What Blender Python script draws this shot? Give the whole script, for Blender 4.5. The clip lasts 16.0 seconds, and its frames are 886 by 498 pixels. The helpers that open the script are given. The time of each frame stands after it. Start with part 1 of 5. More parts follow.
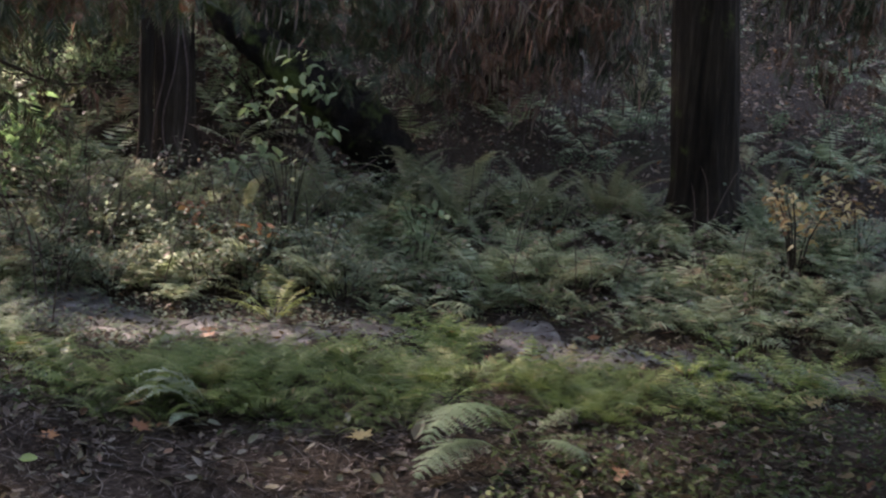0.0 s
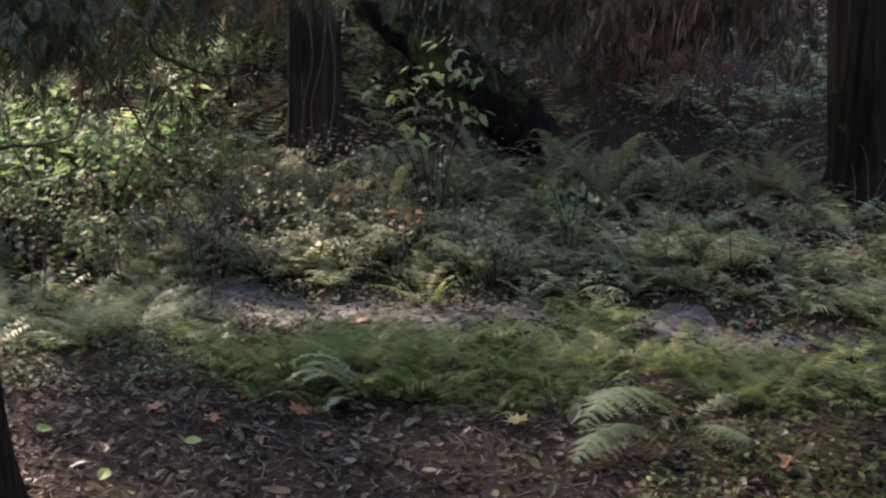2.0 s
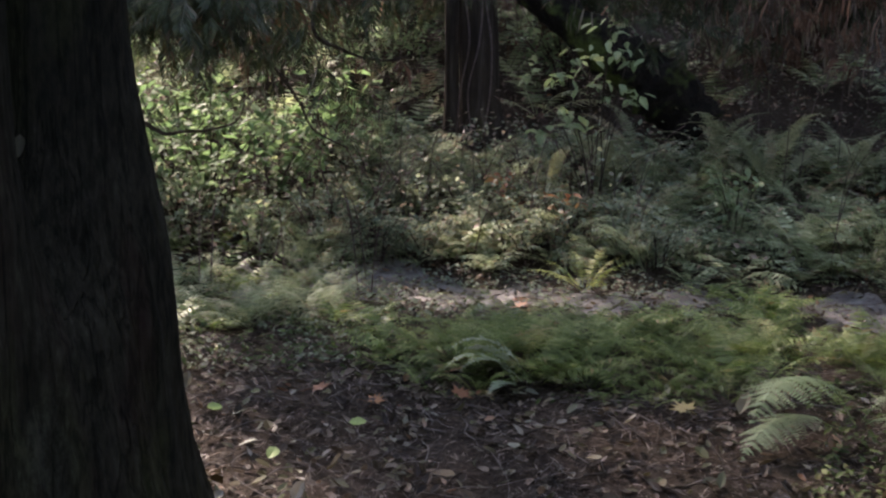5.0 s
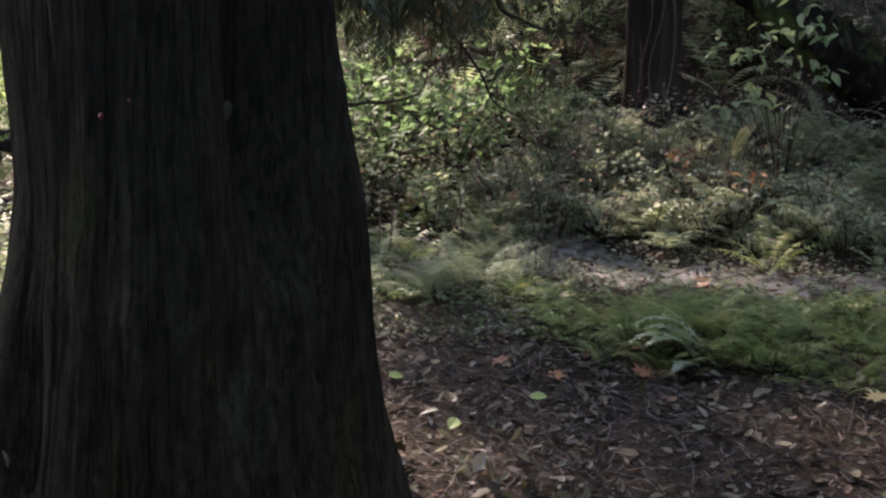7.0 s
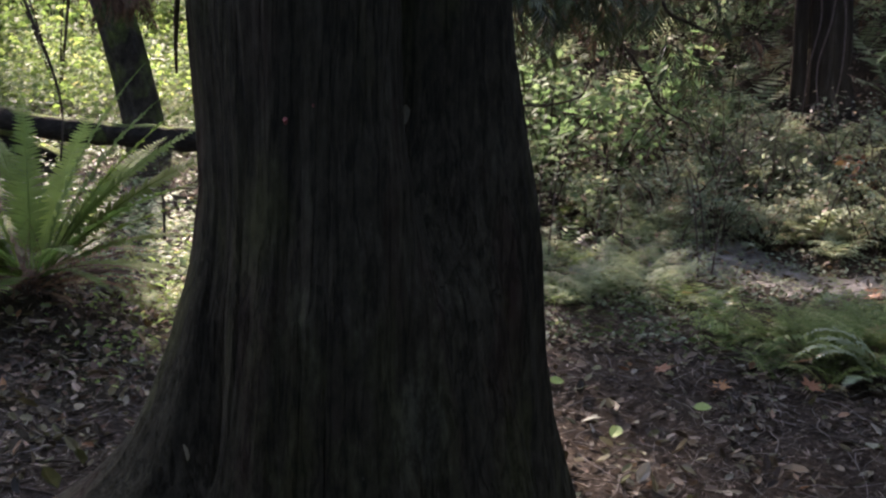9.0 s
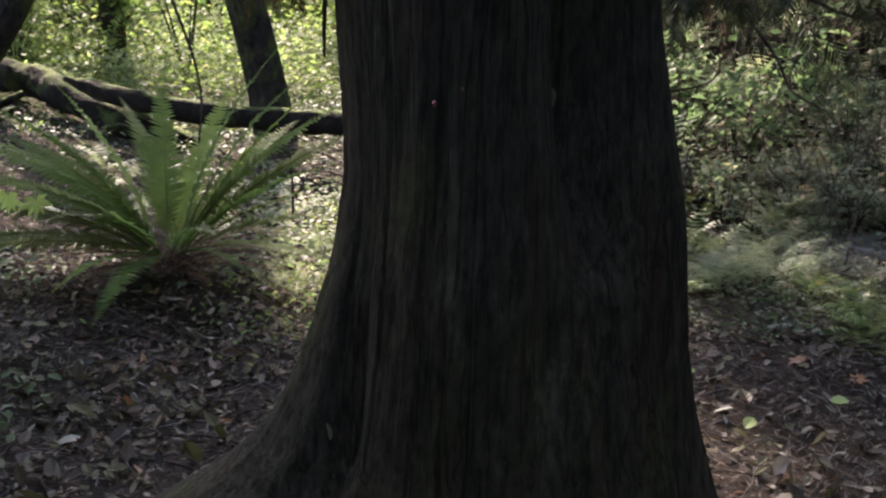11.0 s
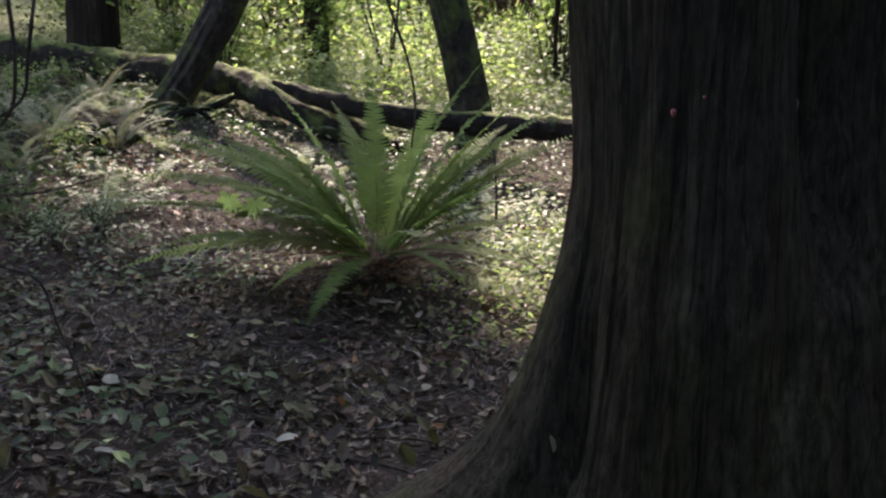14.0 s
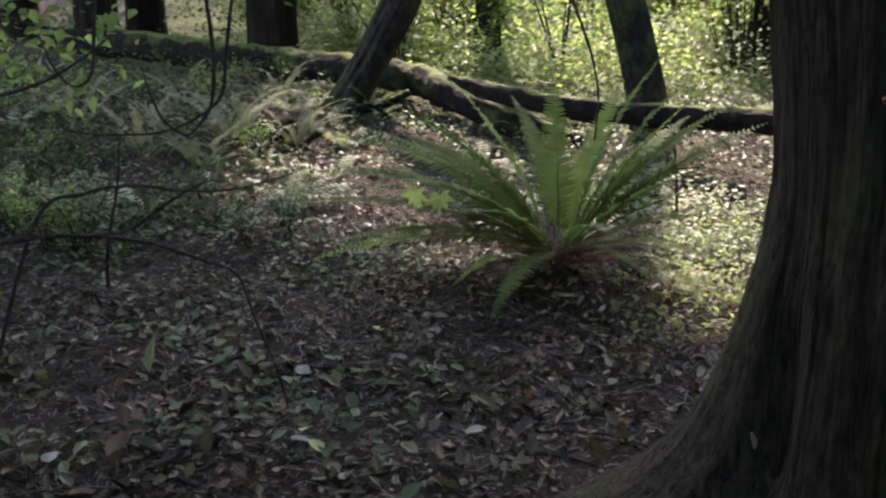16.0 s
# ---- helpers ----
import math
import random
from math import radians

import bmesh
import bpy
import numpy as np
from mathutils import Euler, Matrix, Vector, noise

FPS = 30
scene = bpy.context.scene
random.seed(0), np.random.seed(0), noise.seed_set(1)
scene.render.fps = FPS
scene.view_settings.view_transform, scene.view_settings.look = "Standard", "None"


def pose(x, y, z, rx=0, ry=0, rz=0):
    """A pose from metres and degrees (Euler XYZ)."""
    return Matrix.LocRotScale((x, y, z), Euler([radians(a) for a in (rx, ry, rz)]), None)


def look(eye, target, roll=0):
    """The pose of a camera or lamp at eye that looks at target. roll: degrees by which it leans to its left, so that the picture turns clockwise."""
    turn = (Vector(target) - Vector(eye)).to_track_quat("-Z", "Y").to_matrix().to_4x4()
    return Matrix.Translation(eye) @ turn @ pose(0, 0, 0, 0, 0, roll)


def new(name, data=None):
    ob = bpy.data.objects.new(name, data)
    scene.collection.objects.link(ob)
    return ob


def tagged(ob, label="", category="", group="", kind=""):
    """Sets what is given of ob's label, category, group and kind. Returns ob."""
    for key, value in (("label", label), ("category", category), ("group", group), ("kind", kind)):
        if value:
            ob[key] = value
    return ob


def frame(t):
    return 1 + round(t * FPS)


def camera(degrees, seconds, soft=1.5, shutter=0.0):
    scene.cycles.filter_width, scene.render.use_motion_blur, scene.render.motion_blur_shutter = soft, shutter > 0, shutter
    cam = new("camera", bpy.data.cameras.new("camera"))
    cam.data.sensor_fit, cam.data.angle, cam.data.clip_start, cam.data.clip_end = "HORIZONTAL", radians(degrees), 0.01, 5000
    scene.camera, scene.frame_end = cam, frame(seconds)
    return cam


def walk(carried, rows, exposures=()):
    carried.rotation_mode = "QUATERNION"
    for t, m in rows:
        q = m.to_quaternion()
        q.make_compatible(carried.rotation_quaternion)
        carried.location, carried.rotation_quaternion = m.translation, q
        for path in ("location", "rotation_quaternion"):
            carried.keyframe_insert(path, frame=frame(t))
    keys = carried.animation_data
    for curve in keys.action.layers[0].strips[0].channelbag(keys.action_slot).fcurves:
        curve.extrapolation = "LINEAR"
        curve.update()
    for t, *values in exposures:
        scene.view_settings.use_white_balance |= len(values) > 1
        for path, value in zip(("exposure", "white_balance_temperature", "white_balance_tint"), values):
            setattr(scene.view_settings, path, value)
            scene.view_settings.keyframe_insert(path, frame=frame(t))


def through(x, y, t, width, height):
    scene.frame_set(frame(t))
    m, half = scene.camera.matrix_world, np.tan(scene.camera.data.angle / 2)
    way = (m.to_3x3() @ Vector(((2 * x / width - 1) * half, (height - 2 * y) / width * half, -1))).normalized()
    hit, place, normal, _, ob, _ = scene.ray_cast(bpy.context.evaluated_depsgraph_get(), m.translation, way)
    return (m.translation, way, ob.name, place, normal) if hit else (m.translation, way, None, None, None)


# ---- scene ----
cam = camera(39.7, 16.0, soft=2.4)
EXPOSURE, KELVIN, TINT = 3.56, 7650, 23
PATH = [
    (0, (0.415, -0.246, 1.831), (0.141, 1.715, 1.553), 4.2),
    (0.5, (0.395, -0.235, 1.814), (0.052, 1.714, 1.524), 3.9),
    (1, (0.372, -0.223, 1.799), (-0.036, 1.712, 1.502), 3.3),
    (1.5, (0.362, -0.218, 1.804), (-0.1, 1.703, 1.497), 3.0),
    (2, (0.349, -0.211, 1.799), (-0.146, 1.701, 1.488), 2.5),
    (2.5, (0.337, -0.207, 1.796), (-0.198, 1.694, 1.477), 2.5),
    (3, (0.321, -0.193, 1.789), (-0.256, 1.695, 1.467), 2.3),
    (5.5, (0.245, -0.185, 1.769), (-0.527, 1.625, 1.41), 1.7),
    (6, (0.215, -0.18, 1.758), (-0.619, 1.597, 1.376), 1.8),
    (6.5, (0.19, -0.182, 1.753), (-0.711, 1.562, 1.366), 1.9),
    (7, (0.172, -0.188, 1.753), (-0.785, 1.525, 1.366), 1.8),
    (7.5, (0.156, -0.194, 1.752), (-0.849, 1.489, 1.354), 1.7),
    (8, (0.141, -0.198, 1.757), (-0.908, 1.459, 1.363), 1.7),
    (8.5, (0.119, -0.206, 1.76), (-0.986, 1.414, 1.367), 1.9),
    (9, (0.101, -0.21, 1.762), (-1.056, 1.373, 1.369), 1.6),
    (9.2, (0.09, -0.203, 1.751), (-1.084, 1.368, 1.362), 1.7),
    (11.3, (0.004, -0.262, 1.757), (-1.309, 1.187, 1.338), 1.4),
    (11.5, (-0.017, -0.257, 1.751), (-1.344, 1.18, 1.337), 1.4),
    (12, (-0.031, -0.27, 1.752), (-1.396, 1.131, 1.335), 1.1),
    (12.5, (-0.033, -0.285, 1.755), (-1.433, 1.078, 1.328), 1.1),
    (13, (-0.045, -0.287, 1.757), (-1.478, 1.04, 1.329), 0.9),
    (13.5, (-0.059, -0.302, 1.759), (-1.525, 0.991, 1.336), 0.8),
    (14, (-0.084, -0.309, 1.762), (-1.584, 0.944, 1.339), 0.9),
    (14.5, (-0.098, -0.324, 1.759), (-1.629, 0.893, 1.34), 0.6),
    (15, (-0.124, -0.337, 1.759), (-1.705, 0.815, 1.34), -0.2),
    (15.5, (-0.126, -0.348, 1.758), (-1.74, 0.752, 1.326), -0.5),
    (16, (-0.126, -0.376, 1.762), (-1.782, 0.659, 1.329), -0.9),
]
walk(cam, [(t, look(eye, target, roll)) for t, eye, target, roll in PATH], [(0.0, EXPOSURE, KELVIN, TINT), (16.0, EXPOSURE, KELVIN, TINT)])

# ---- light ----
SUN_AZ, SUN_EL = 58.0, 40.0        # degrees left of +y, degrees above the horizon
world = bpy.data.worlds.new("sky")
scene.world = world
world.use_nodes = True
sky = world.node_tree.nodes.new("ShaderNodeTexSky")
sky.sky_type, sky.sun_disc = "NISHITA", False
sky.sun_elevation, sky.sun_rotation = radians(SUN_EL), radians(-SUN_AZ)
backing = world.node_tree.nodes["Background"]
backing.inputs["Strength"].default_value = 0.15
world.node_tree.links.new(sky.outputs["Color"], backing.inputs["Color"])
sun_lamp = new("sun", bpy.data.lights.new("sun", "SUN"))
sun_lamp.data.energy, sun_lamp.data.angle, sun_lamp.data.color = 1.75, radians(2.5), (1.0, 0.97, 0.93)
sun_way = Vector((-math.sin(radians(SUN_AZ)) * math.cos(radians(SUN_EL)), math.cos(radians(SUN_AZ)) * math.cos(radians(SUN_EL)), math.sin(radians(SUN_EL))))
sun_lamp.matrix_basis = look(sun_way * 60, (0, 0, 0))

# ---- relief ----
def relief(x, y):
    """Height of the forest floor."""
    dx, dy = np.asarray(x, float) - 0.1, np.asarray(y, float) + 0.25
    d, az = np.hypot(dx, dy), np.degrees(np.arctan2(-dx, dy))
    bank = np.interp(d, [0, 4.5, 6, 7.6, 8.2, 10.5, 14, 25, 40, 300], [.06, .08, .2, .25, .35, .93, 2.0, 6, 8, 10])
    glade = np.interp(d, [0, 3, 5, 8, 11, 14, 20, 30, 60, 300], [.1, .15, .22, .3, .62, .85, 1.3, 2.4, 6, 9])
    flat = np.interp(d, [0, 10, 60, 300], [.08, .1, 4, 9])
    def ease(v):
        v = np.clip(v, 0, 1)
        return v * v * (3 - 2 * v)
    w = ease((az - 26) / 18)
    z = bank * (1 - w) + glade * w
    w = np.maximum(ease((az - 100) / 40), ease((-az - 40) / 40))
    z = z * (1 - w) + flat * w
    z = z + .15 * np.exp(-((np.asarray(x) + 4.75) ** 2 + (np.asarray(y) - 3.05) ** 2) / .2)
    near = np.clip(d / 8, .3, 2)
    return z + near * (.018 * np.sin(3.1 * x + 1.7 * y) + .014 * np.sin(5.3 * x - 4.1 * y + 1) + .009 * np.sin(9.7 * x + 8.3 * y + 2))
# ---- relief end ----


def spot(az, d, up=0.0):
    """A place on the floor: degrees left of +y and metres away from the walk's middle."""
    x, y = 0.1 - d * math.sin(radians(az)), -0.25 + d * math.cos(radians(az))
    return Vector((x, y, float(relief(x, y)) + up))


# ---- materials ----
def material(name, rough=0.8, spec=0.3):
    m = bpy.data.materials.new(name)
    m.use_nodes = True
    nt = m.node_tree
    b = nt.nodes["Principled BSDF"]
    b.inputs["Roughness"].default_value = rough
    b.inputs["Specular IOR Level"].default_value = spec
    return m, nt, b


def node(nt, kind, **inputs):
    n = nt.nodes.new(kind)
    for k, v in inputs.items():
        n.inputs[k.replace("_", " ")].default_value = v
    return n


def ramp(nt, fac, stops):
    r = nt.nodes.new("ShaderNodeValToRGB")
    e = r.color_ramp.elements
    while len(e) < len(stops):
        e.new(0.5)
    for el, (p, c) in zip(e, stops):
        el.position, el.color = p, (*c, 1)
    nt.links.new(fac, r.inputs["Fac"])
    return r.outputs["Color"]


def mixed(nt, fac, a, b, blend="MIX"):
    n = nt.nodes.new("ShaderNodeMix")
    n.data_type, n.blend_type = "RGBA", blend
    for sock, v in ((n.inputs["Factor"], fac), (n.inputs["A"], a), (n.inputs["B"], b)):
        if hasattr(v, "is_output"):
            nt.links.new(v, sock)
        elif isinstance(v, tuple):
            sock.default_value = (*v, 1)
        else:
            sock.default_value = v
    return n.outputs["Result"]


def noise_of(nt, scale, detail=4.0, stretch=None, rough=0.6):
    tc = nt.nodes.new("ShaderNodeTexCoord")
    out = tc.outputs["Object"]
    if stretch:
        mp = nt.nodes.new("ShaderNodeMapping")
        mp.inputs["Scale"].default_value = stretch
        nt.links.new(out, mp.inputs["Vector"])
        out = mp.outputs["Vector"]
    n = node(nt, "ShaderNodeTexNoise", Scale=scale, Detail=detail, Roughness=rough)
    nt.links.new(out, n.inputs["Vector"])
    return n.outputs["Fac"]


def bump(nt, b, height, strength, dist):
    n = node(nt, "ShaderNodeBump", Strength=strength, Distance=dist)
    nt.links.new(height, n.inputs["Height"])
    nt.links.new(n.outputs["Normal"], b.inputs["Normal"])


def leaf_material(name, stops, rough=0.45, through=0.35, spec=0.3, per_object=False, glow=1.5, patchy=False):
    """Leaves: each one (or each frond) its own tone out of the ramp, blotched, letting light through."""
    m, nt, b = material(name, rough, spec)
    if per_object:
        src = nt.nodes.new("ShaderNodeObjectInfo").outputs["Random"]
    else:
        src = nt.nodes.new("ShaderNodeNewGeometry").outputs["Random Per Island"]
    col = ramp(nt, src, stops)
    blot = noise_of(nt, 9.0, 3)
    # metre-wide light and shade of leaf masses, put into the colour
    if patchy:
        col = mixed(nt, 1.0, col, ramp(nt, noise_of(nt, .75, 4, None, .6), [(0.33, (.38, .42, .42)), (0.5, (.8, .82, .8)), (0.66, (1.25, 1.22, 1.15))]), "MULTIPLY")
    col = mixed(nt, 0.55, col, ramp(nt, blot, [(0.3, (.45, .45, .42)), (0.7, (1, 1, 1))]), "MULTIPLY")
    nt.links.new(col, b.inputs["Base Color"])
    t = nt.nodes.new("ShaderNodeBsdfTranslucent")
    nt.links.new(mixed(nt, 1.0, col, (glow, glow * 1.03, glow * 0.93), "MULTIPLY"), t.inputs["Color"])
    mx = nt.nodes.new("ShaderNodeMixShader")
    mx.inputs["Fac"].default_value = through
    nt.links.new(b.outputs["BSDF"], mx.inputs[1])
    nt.links.new(t.outputs["BSDF"], mx.inputs[2])
    nt.links.new(mx.outputs["Shader"], nt.nodes["Material Output"].inputs["Surface"])
    return m


def soil_material():
    m, nt, b = material("forest_soil", 0.95, 0.08)
    fine, broad = noise_of(nt, 38, 8, None, .75), noise_of(nt, 1.1, 4)
    col = ramp(nt, fine, [(0.3, (.012, .0085, .0065)), (0.5, (.043, .031, .0235)), (0.72, (.11, .082, .064))])
    moss = ramp(nt, noise_of(nt, 70, 4), [(0.3, (.012, .018, .006)), (0.7, (.05, .07, .02))])
    col = mixed(nt, ramp(nt, broad, [(0.55, (0, 0, 0)), (0.72, (.45, .45, .45))]), col, moss)
    # seedling and moss green round the glade, brightened to lift dark gaps between leaves
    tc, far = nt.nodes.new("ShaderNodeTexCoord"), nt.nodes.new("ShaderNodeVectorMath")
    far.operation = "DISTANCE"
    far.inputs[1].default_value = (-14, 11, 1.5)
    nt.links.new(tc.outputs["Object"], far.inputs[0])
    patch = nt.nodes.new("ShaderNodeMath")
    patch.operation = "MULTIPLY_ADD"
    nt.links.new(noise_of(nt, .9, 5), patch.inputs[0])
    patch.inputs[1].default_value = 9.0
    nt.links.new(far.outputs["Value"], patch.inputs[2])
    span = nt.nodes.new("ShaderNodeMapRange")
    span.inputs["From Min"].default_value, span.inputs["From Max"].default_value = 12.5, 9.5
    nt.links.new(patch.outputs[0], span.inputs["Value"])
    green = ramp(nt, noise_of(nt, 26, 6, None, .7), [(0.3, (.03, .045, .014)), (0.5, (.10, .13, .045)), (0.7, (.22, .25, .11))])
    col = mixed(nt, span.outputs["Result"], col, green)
    nt.links.new(col, b.inputs["Base Color"])
    bump(nt, b, fine, 1.0, 0.04)
    return m


def mud_material():
    m, nt, b = material("trail_mud", 0.55, 0.4)
    col = ramp(nt, noise_of(nt, 7, 7), [(0.32, (.022, .018, .015)), (0.47, (.058, .049, .044)), (0.58, (.11, .096, .088)), (0.72, (.19, .168, .157))])
    nt.links.new(col, b.inputs["Base Color"])
    bump(nt, b, noise_of(nt, 30, 6), 0.5, 0.015)
    return m


def bark_material(name, stops, stretch, scale=9, moss=0.0, depth=0.02, rough=0.9, lit_top_moss=False, spec=.12):
    m, nt, b = material(name, rough, spec)
    fib = noise_of(nt, scale, 7, stretch, 0.65)
    col = ramp(nt, fib, stops)
    stain = noise_of(nt, 1.6, 4)
    col = mixed(nt, 0.7, col, ramp(nt, stain, [(0.3, (.4, .4, .42)), (0.7, (1.1, 1.1, 1.05))]), "MULTIPLY")
    if moss:
        green = ramp(nt, noise_of(nt, 90, 3), [(0.3, (.02, .03, .008)), (0.7, (.075, .10, .025))])
        where = ramp(nt, noise_of(nt, 3.2, 6), [(0.62 - moss * .4, (0, 0, 0)), (0.75 - moss * .4, (.9, .9, .9))])
        col = mixed(nt, where, col, green)
    # moss on upward faces, coloured bright to stand in for their sunlit rim
    if lit_top_moss:
        up = nt.nodes.new("ShaderNodeSeparateXYZ")
        nt.links.new(nt.nodes.new("ShaderNodeNewGeometry").outputs["Normal"], up.inputs["Vector"])
        half = node(nt, "ShaderNodeMath")
        half.operation = "MULTIPLY"
        half.inputs[1].default_value = .5
        nt.links.new(up.outputs["Z"], half.inputs[0])
        patch = nt.nodes.new("ShaderNodeMath")
        patch.operation = "MULTIPLY_ADD"
        nt.links.new(noise_of(nt, 5, 5), patch.inputs[0])
        patch.inputs[1].default_value = .7
        nt.links.new(half.outputs[0], patch.inputs[2])
        green = ramp(nt, noise_of(nt, 80, 3), [(0.3, (.05, .07, .016)), (0.7, (.15, .19, .05))])
        col = mixed(nt, ramp(nt, patch.outputs[0], [(.72, (0, 0, 0)), (.86, (.85, .85, .85))]), col, green)
    nt.links.new(col, b.inputs["Base Color"])
    bump(nt, b, fib, 1.0, depth)
    return m


def cedar_bark():
    """Stringy bark: fibres, dark wandering cracks, rusty strips, grey-green algae and pale lichen flecks."""
    m, nt, b = material("stringy_cedar_bark", 0.9, 0.1)
    broad, fine = noise_of(nt, 4.5, 5, (1, 1, .14)), noise_of(nt, 48, 7, (1, 1, .09), .75)
    mottle = noise_of(nt, 34, 6, (1, 1, .5), .7)
    col = ramp(nt, fine, [(.32, (.027, .0225, .015)), (.5, (.046, .0395, .027)), (.68, (.076, .067, .047))])
    col = mixed(nt, .6, col, ramp(nt, broad, [(.34, (.55, .52, .50)), (.5, (.8, .77, .74)), (.66, (1.15, 1.12, 1.05))]), "MULTIPLY")
    col = mixed(nt, .7, col, ramp(nt, mottle, [(.35, (.45, .45, .45)), (.65, (1.3, 1.3, 1.25))]), "MULTIPLY")
    rust = ramp(nt, noise_of(nt, 5, 5, (1, 1, .2)), [(.55, (0, 0, 0)), (.7, (.55, .55, .55))])
    col = mixed(nt, rust, col, (.055, .026, .020))
    algae = ramp(nt, noise_of(nt, 4.2, 7, (1, 1, .35)), [(.52, (0, 0, 0)), (.66, (.45, .45, .45))])
    col = mixed(nt, algae, col, ramp(nt, mottle, [(.3, (.022, .024, .007)), (.7, (.10, .10, .036))]))
    crack = ramp(nt, noise_of(nt, 21, 4, (1, 1, .065), .6), [(.46, (1, 1, 1)), (.49, (.26, .25, .24)), (.51, (.26, .25, .24)), (.54, (1, 1, 1))])
    col = mixed(nt, .55, col, crack, "MULTIPLY")
    lichen = ramp(nt, noise_of(nt, 2.6, 8, (1, 1, .45), .7), [(.57, (0, 0, 0)), (.68, (.55, .55, .55))])
    col = mixed(nt, lichen, col, ramp(nt, mottle, [(.35, (.042, .042, .019)), (.65, (.13, .128, .066))]))
    tc, at = nt.nodes.new("ShaderNodeTexCoord"), nt.nodes.new("ShaderNodeMapping")
    at.inputs["Location"].default_value, at.inputs["Scale"].default_value = (-.36, .21, -.30), (1, 1, .48)
    nt.links.new(tc.outputs["Object"], at.inputs["Vector"])
    away = nt.nodes.new("ShaderNodeVectorMath")
    away.operation = "LENGTH"
    nt.links.new(at.outputs["Vector"], away.inputs[0])
    rim = nt.nodes.new("ShaderNodeMath")
    rim.operation = "MULTIPLY_ADD"
    nt.links.new(noise_of(nt, 11, 6, (1, 1, .3), .7), rim.inputs[0])
    rim.inputs[1].default_value = .34
    nt.links.new(away.outputs["Value"], rim.inputs[2])
    col = mixed(nt, ramp(nt, rim.outputs[0], [(.17, (.5, .5, .5)), (.28, (0, 0, 0))]), col, ramp(nt, mottle, [(.42, (.035, .034, .02)), (.6, (.15, .145, .10))]))
    fleck = ramp(nt, noise_of(nt, 60, 5, (1, 1, .6), .7), [(.68, (0, 0, 0)), (.76, (.6, .6, .6))])
    col = mixed(nt, fleck, col, (.16, .16, .13))
    nt.links.new(col, b.inputs["Base Color"])
    add = nt.nodes.new("ShaderNodeMath")
    add.operation = "MULTIPLY_ADD"
    nt.links.new(crack, add.inputs[0])
    add.inputs[1].default_value = .55
    nt.links.new(fine, add.inputs[2])
    bump(nt, b, add.outputs[0], 1.0, .013)
    return m


SOIL, MUD = soil_material(), mud_material()
CEDAR = cedar_bark()
# one cedar bark in a shaded and a lit copy: the light is in the colour
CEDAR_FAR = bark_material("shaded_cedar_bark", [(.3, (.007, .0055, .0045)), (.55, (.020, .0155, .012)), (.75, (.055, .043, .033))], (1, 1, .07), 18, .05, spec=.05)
CEDAR_LIT = bark_material("lit_cedar_bark", [(.3, (.013, .010, .008)), (.55, (.038, .029, .023)), (.75, (.09, .072, .058))], (1, 1, .08), 16, .05, spec=.05)
ALDER = bark_material("alder_bark", [(.3, (.009, .007, .006)), (.55, (.034, .028, .022)), (.75, (.085, .075, .060))], (1, 1, .6), 16, .38, .04)
LOGBARK = bark_material("rotting_log_bark", [(.3, (.004, .003, .002)), (.55, (.013, .010, .008)), (.75, (.034, .027, .021))], (1, 1, 1), 14, .16, .04, .9, True)
MOSSLOG = bark_material("mossy_rotten_bark", [(.3, (.004, .003, .002)), (.55, (.012, .009, .007)), (.75, (.03, .023, .017))], (1, 1, 1), 12, .32, .04, .9)
REDROT = bark_material("red_rotten_bark", [(.3, (.012, .007, .005)), (.55, (.045, .024, .017)), (.75, (.10, .055, .04))], (1, 1, .1), 16, .08, spec=.05)
TWIG = bark_material("twig_bark", [(.3, (.02, .015, .012)), (.7, (.09, .07, .055))], (1, 1, 1), 30)
PALE_TWIG = bark_material("weathered_twig", [(.3, (.10, .08, .07)), (.7, (.26, .22, .20))], (1, 1, 1), 30)
FERN_TONES = [(0, (.105, .13, .068)), (.4, (.20, .235, .134)), (.7, (.30, .34, .208)), (.88, (.42, .45, .295)), (.96, (.36, .29, .19)), (1, (.26, .17, .12))]
LADY = leaf_material("lady_fern_green", FERN_TONES, .6, .35, .18, True)
FRONT_TONES = [(0, (.065, .093, .028)), (.45, (.118, .165, .05)), (.8, (.19, .24, .08)), (.93, (.28, .32, .13)), (1, (.25, .17, .08))]
GREEN_LADY = leaf_material("green_lady_fern", FRONT_TONES, .5, .4, .3, True)
GREEN_MIX = leaf_material("massed_green_fern", FRONT_TONES, .5, .4, .3)
LADY_MIX = leaf_material("massed_fern_green", FERN_TONES, .6, .35, .18)
PALE = leaf_material("pale_fern_green", [(0, (.13, .18, .10)), (1, (.185, .24, .14))], .6, .4, .2, True, 1.6)
LIME = leaf_material("yellowing_fern", [(0, (.25, .29, .08)), (1, (.34, .35, .12))], .55, .4, .3, True)
SWORD = leaf_material("sword_fern_green", [(0, (.068, .105, .026)), (.6, (.12, .172, .042)), (1, (.19, .25, .062))], .6, .5, .15, True, 2.0)
GLOSSY = leaf_material("silvery_fern_green", [(0, (.17, .21, .13)), (1, (.26, .30, .20))], .35, .25, .6, True)
GREYGREEN = leaf_material("greyish_fern_green", [(0, (.13, .135, .075)), (.8, (.225, .232, .14)), (1, (.25, .19, .12))], .6, .35, .2, True)
DEAD = leaf_material("dead_fern_brown", [(0, (.045, .025, .017)), (.6, (.12, .064, .040)), (1, (.24, .13, .07))], .75, .22, .2, True)
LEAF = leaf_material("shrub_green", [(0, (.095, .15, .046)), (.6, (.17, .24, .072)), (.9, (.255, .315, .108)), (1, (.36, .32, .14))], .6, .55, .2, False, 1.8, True)
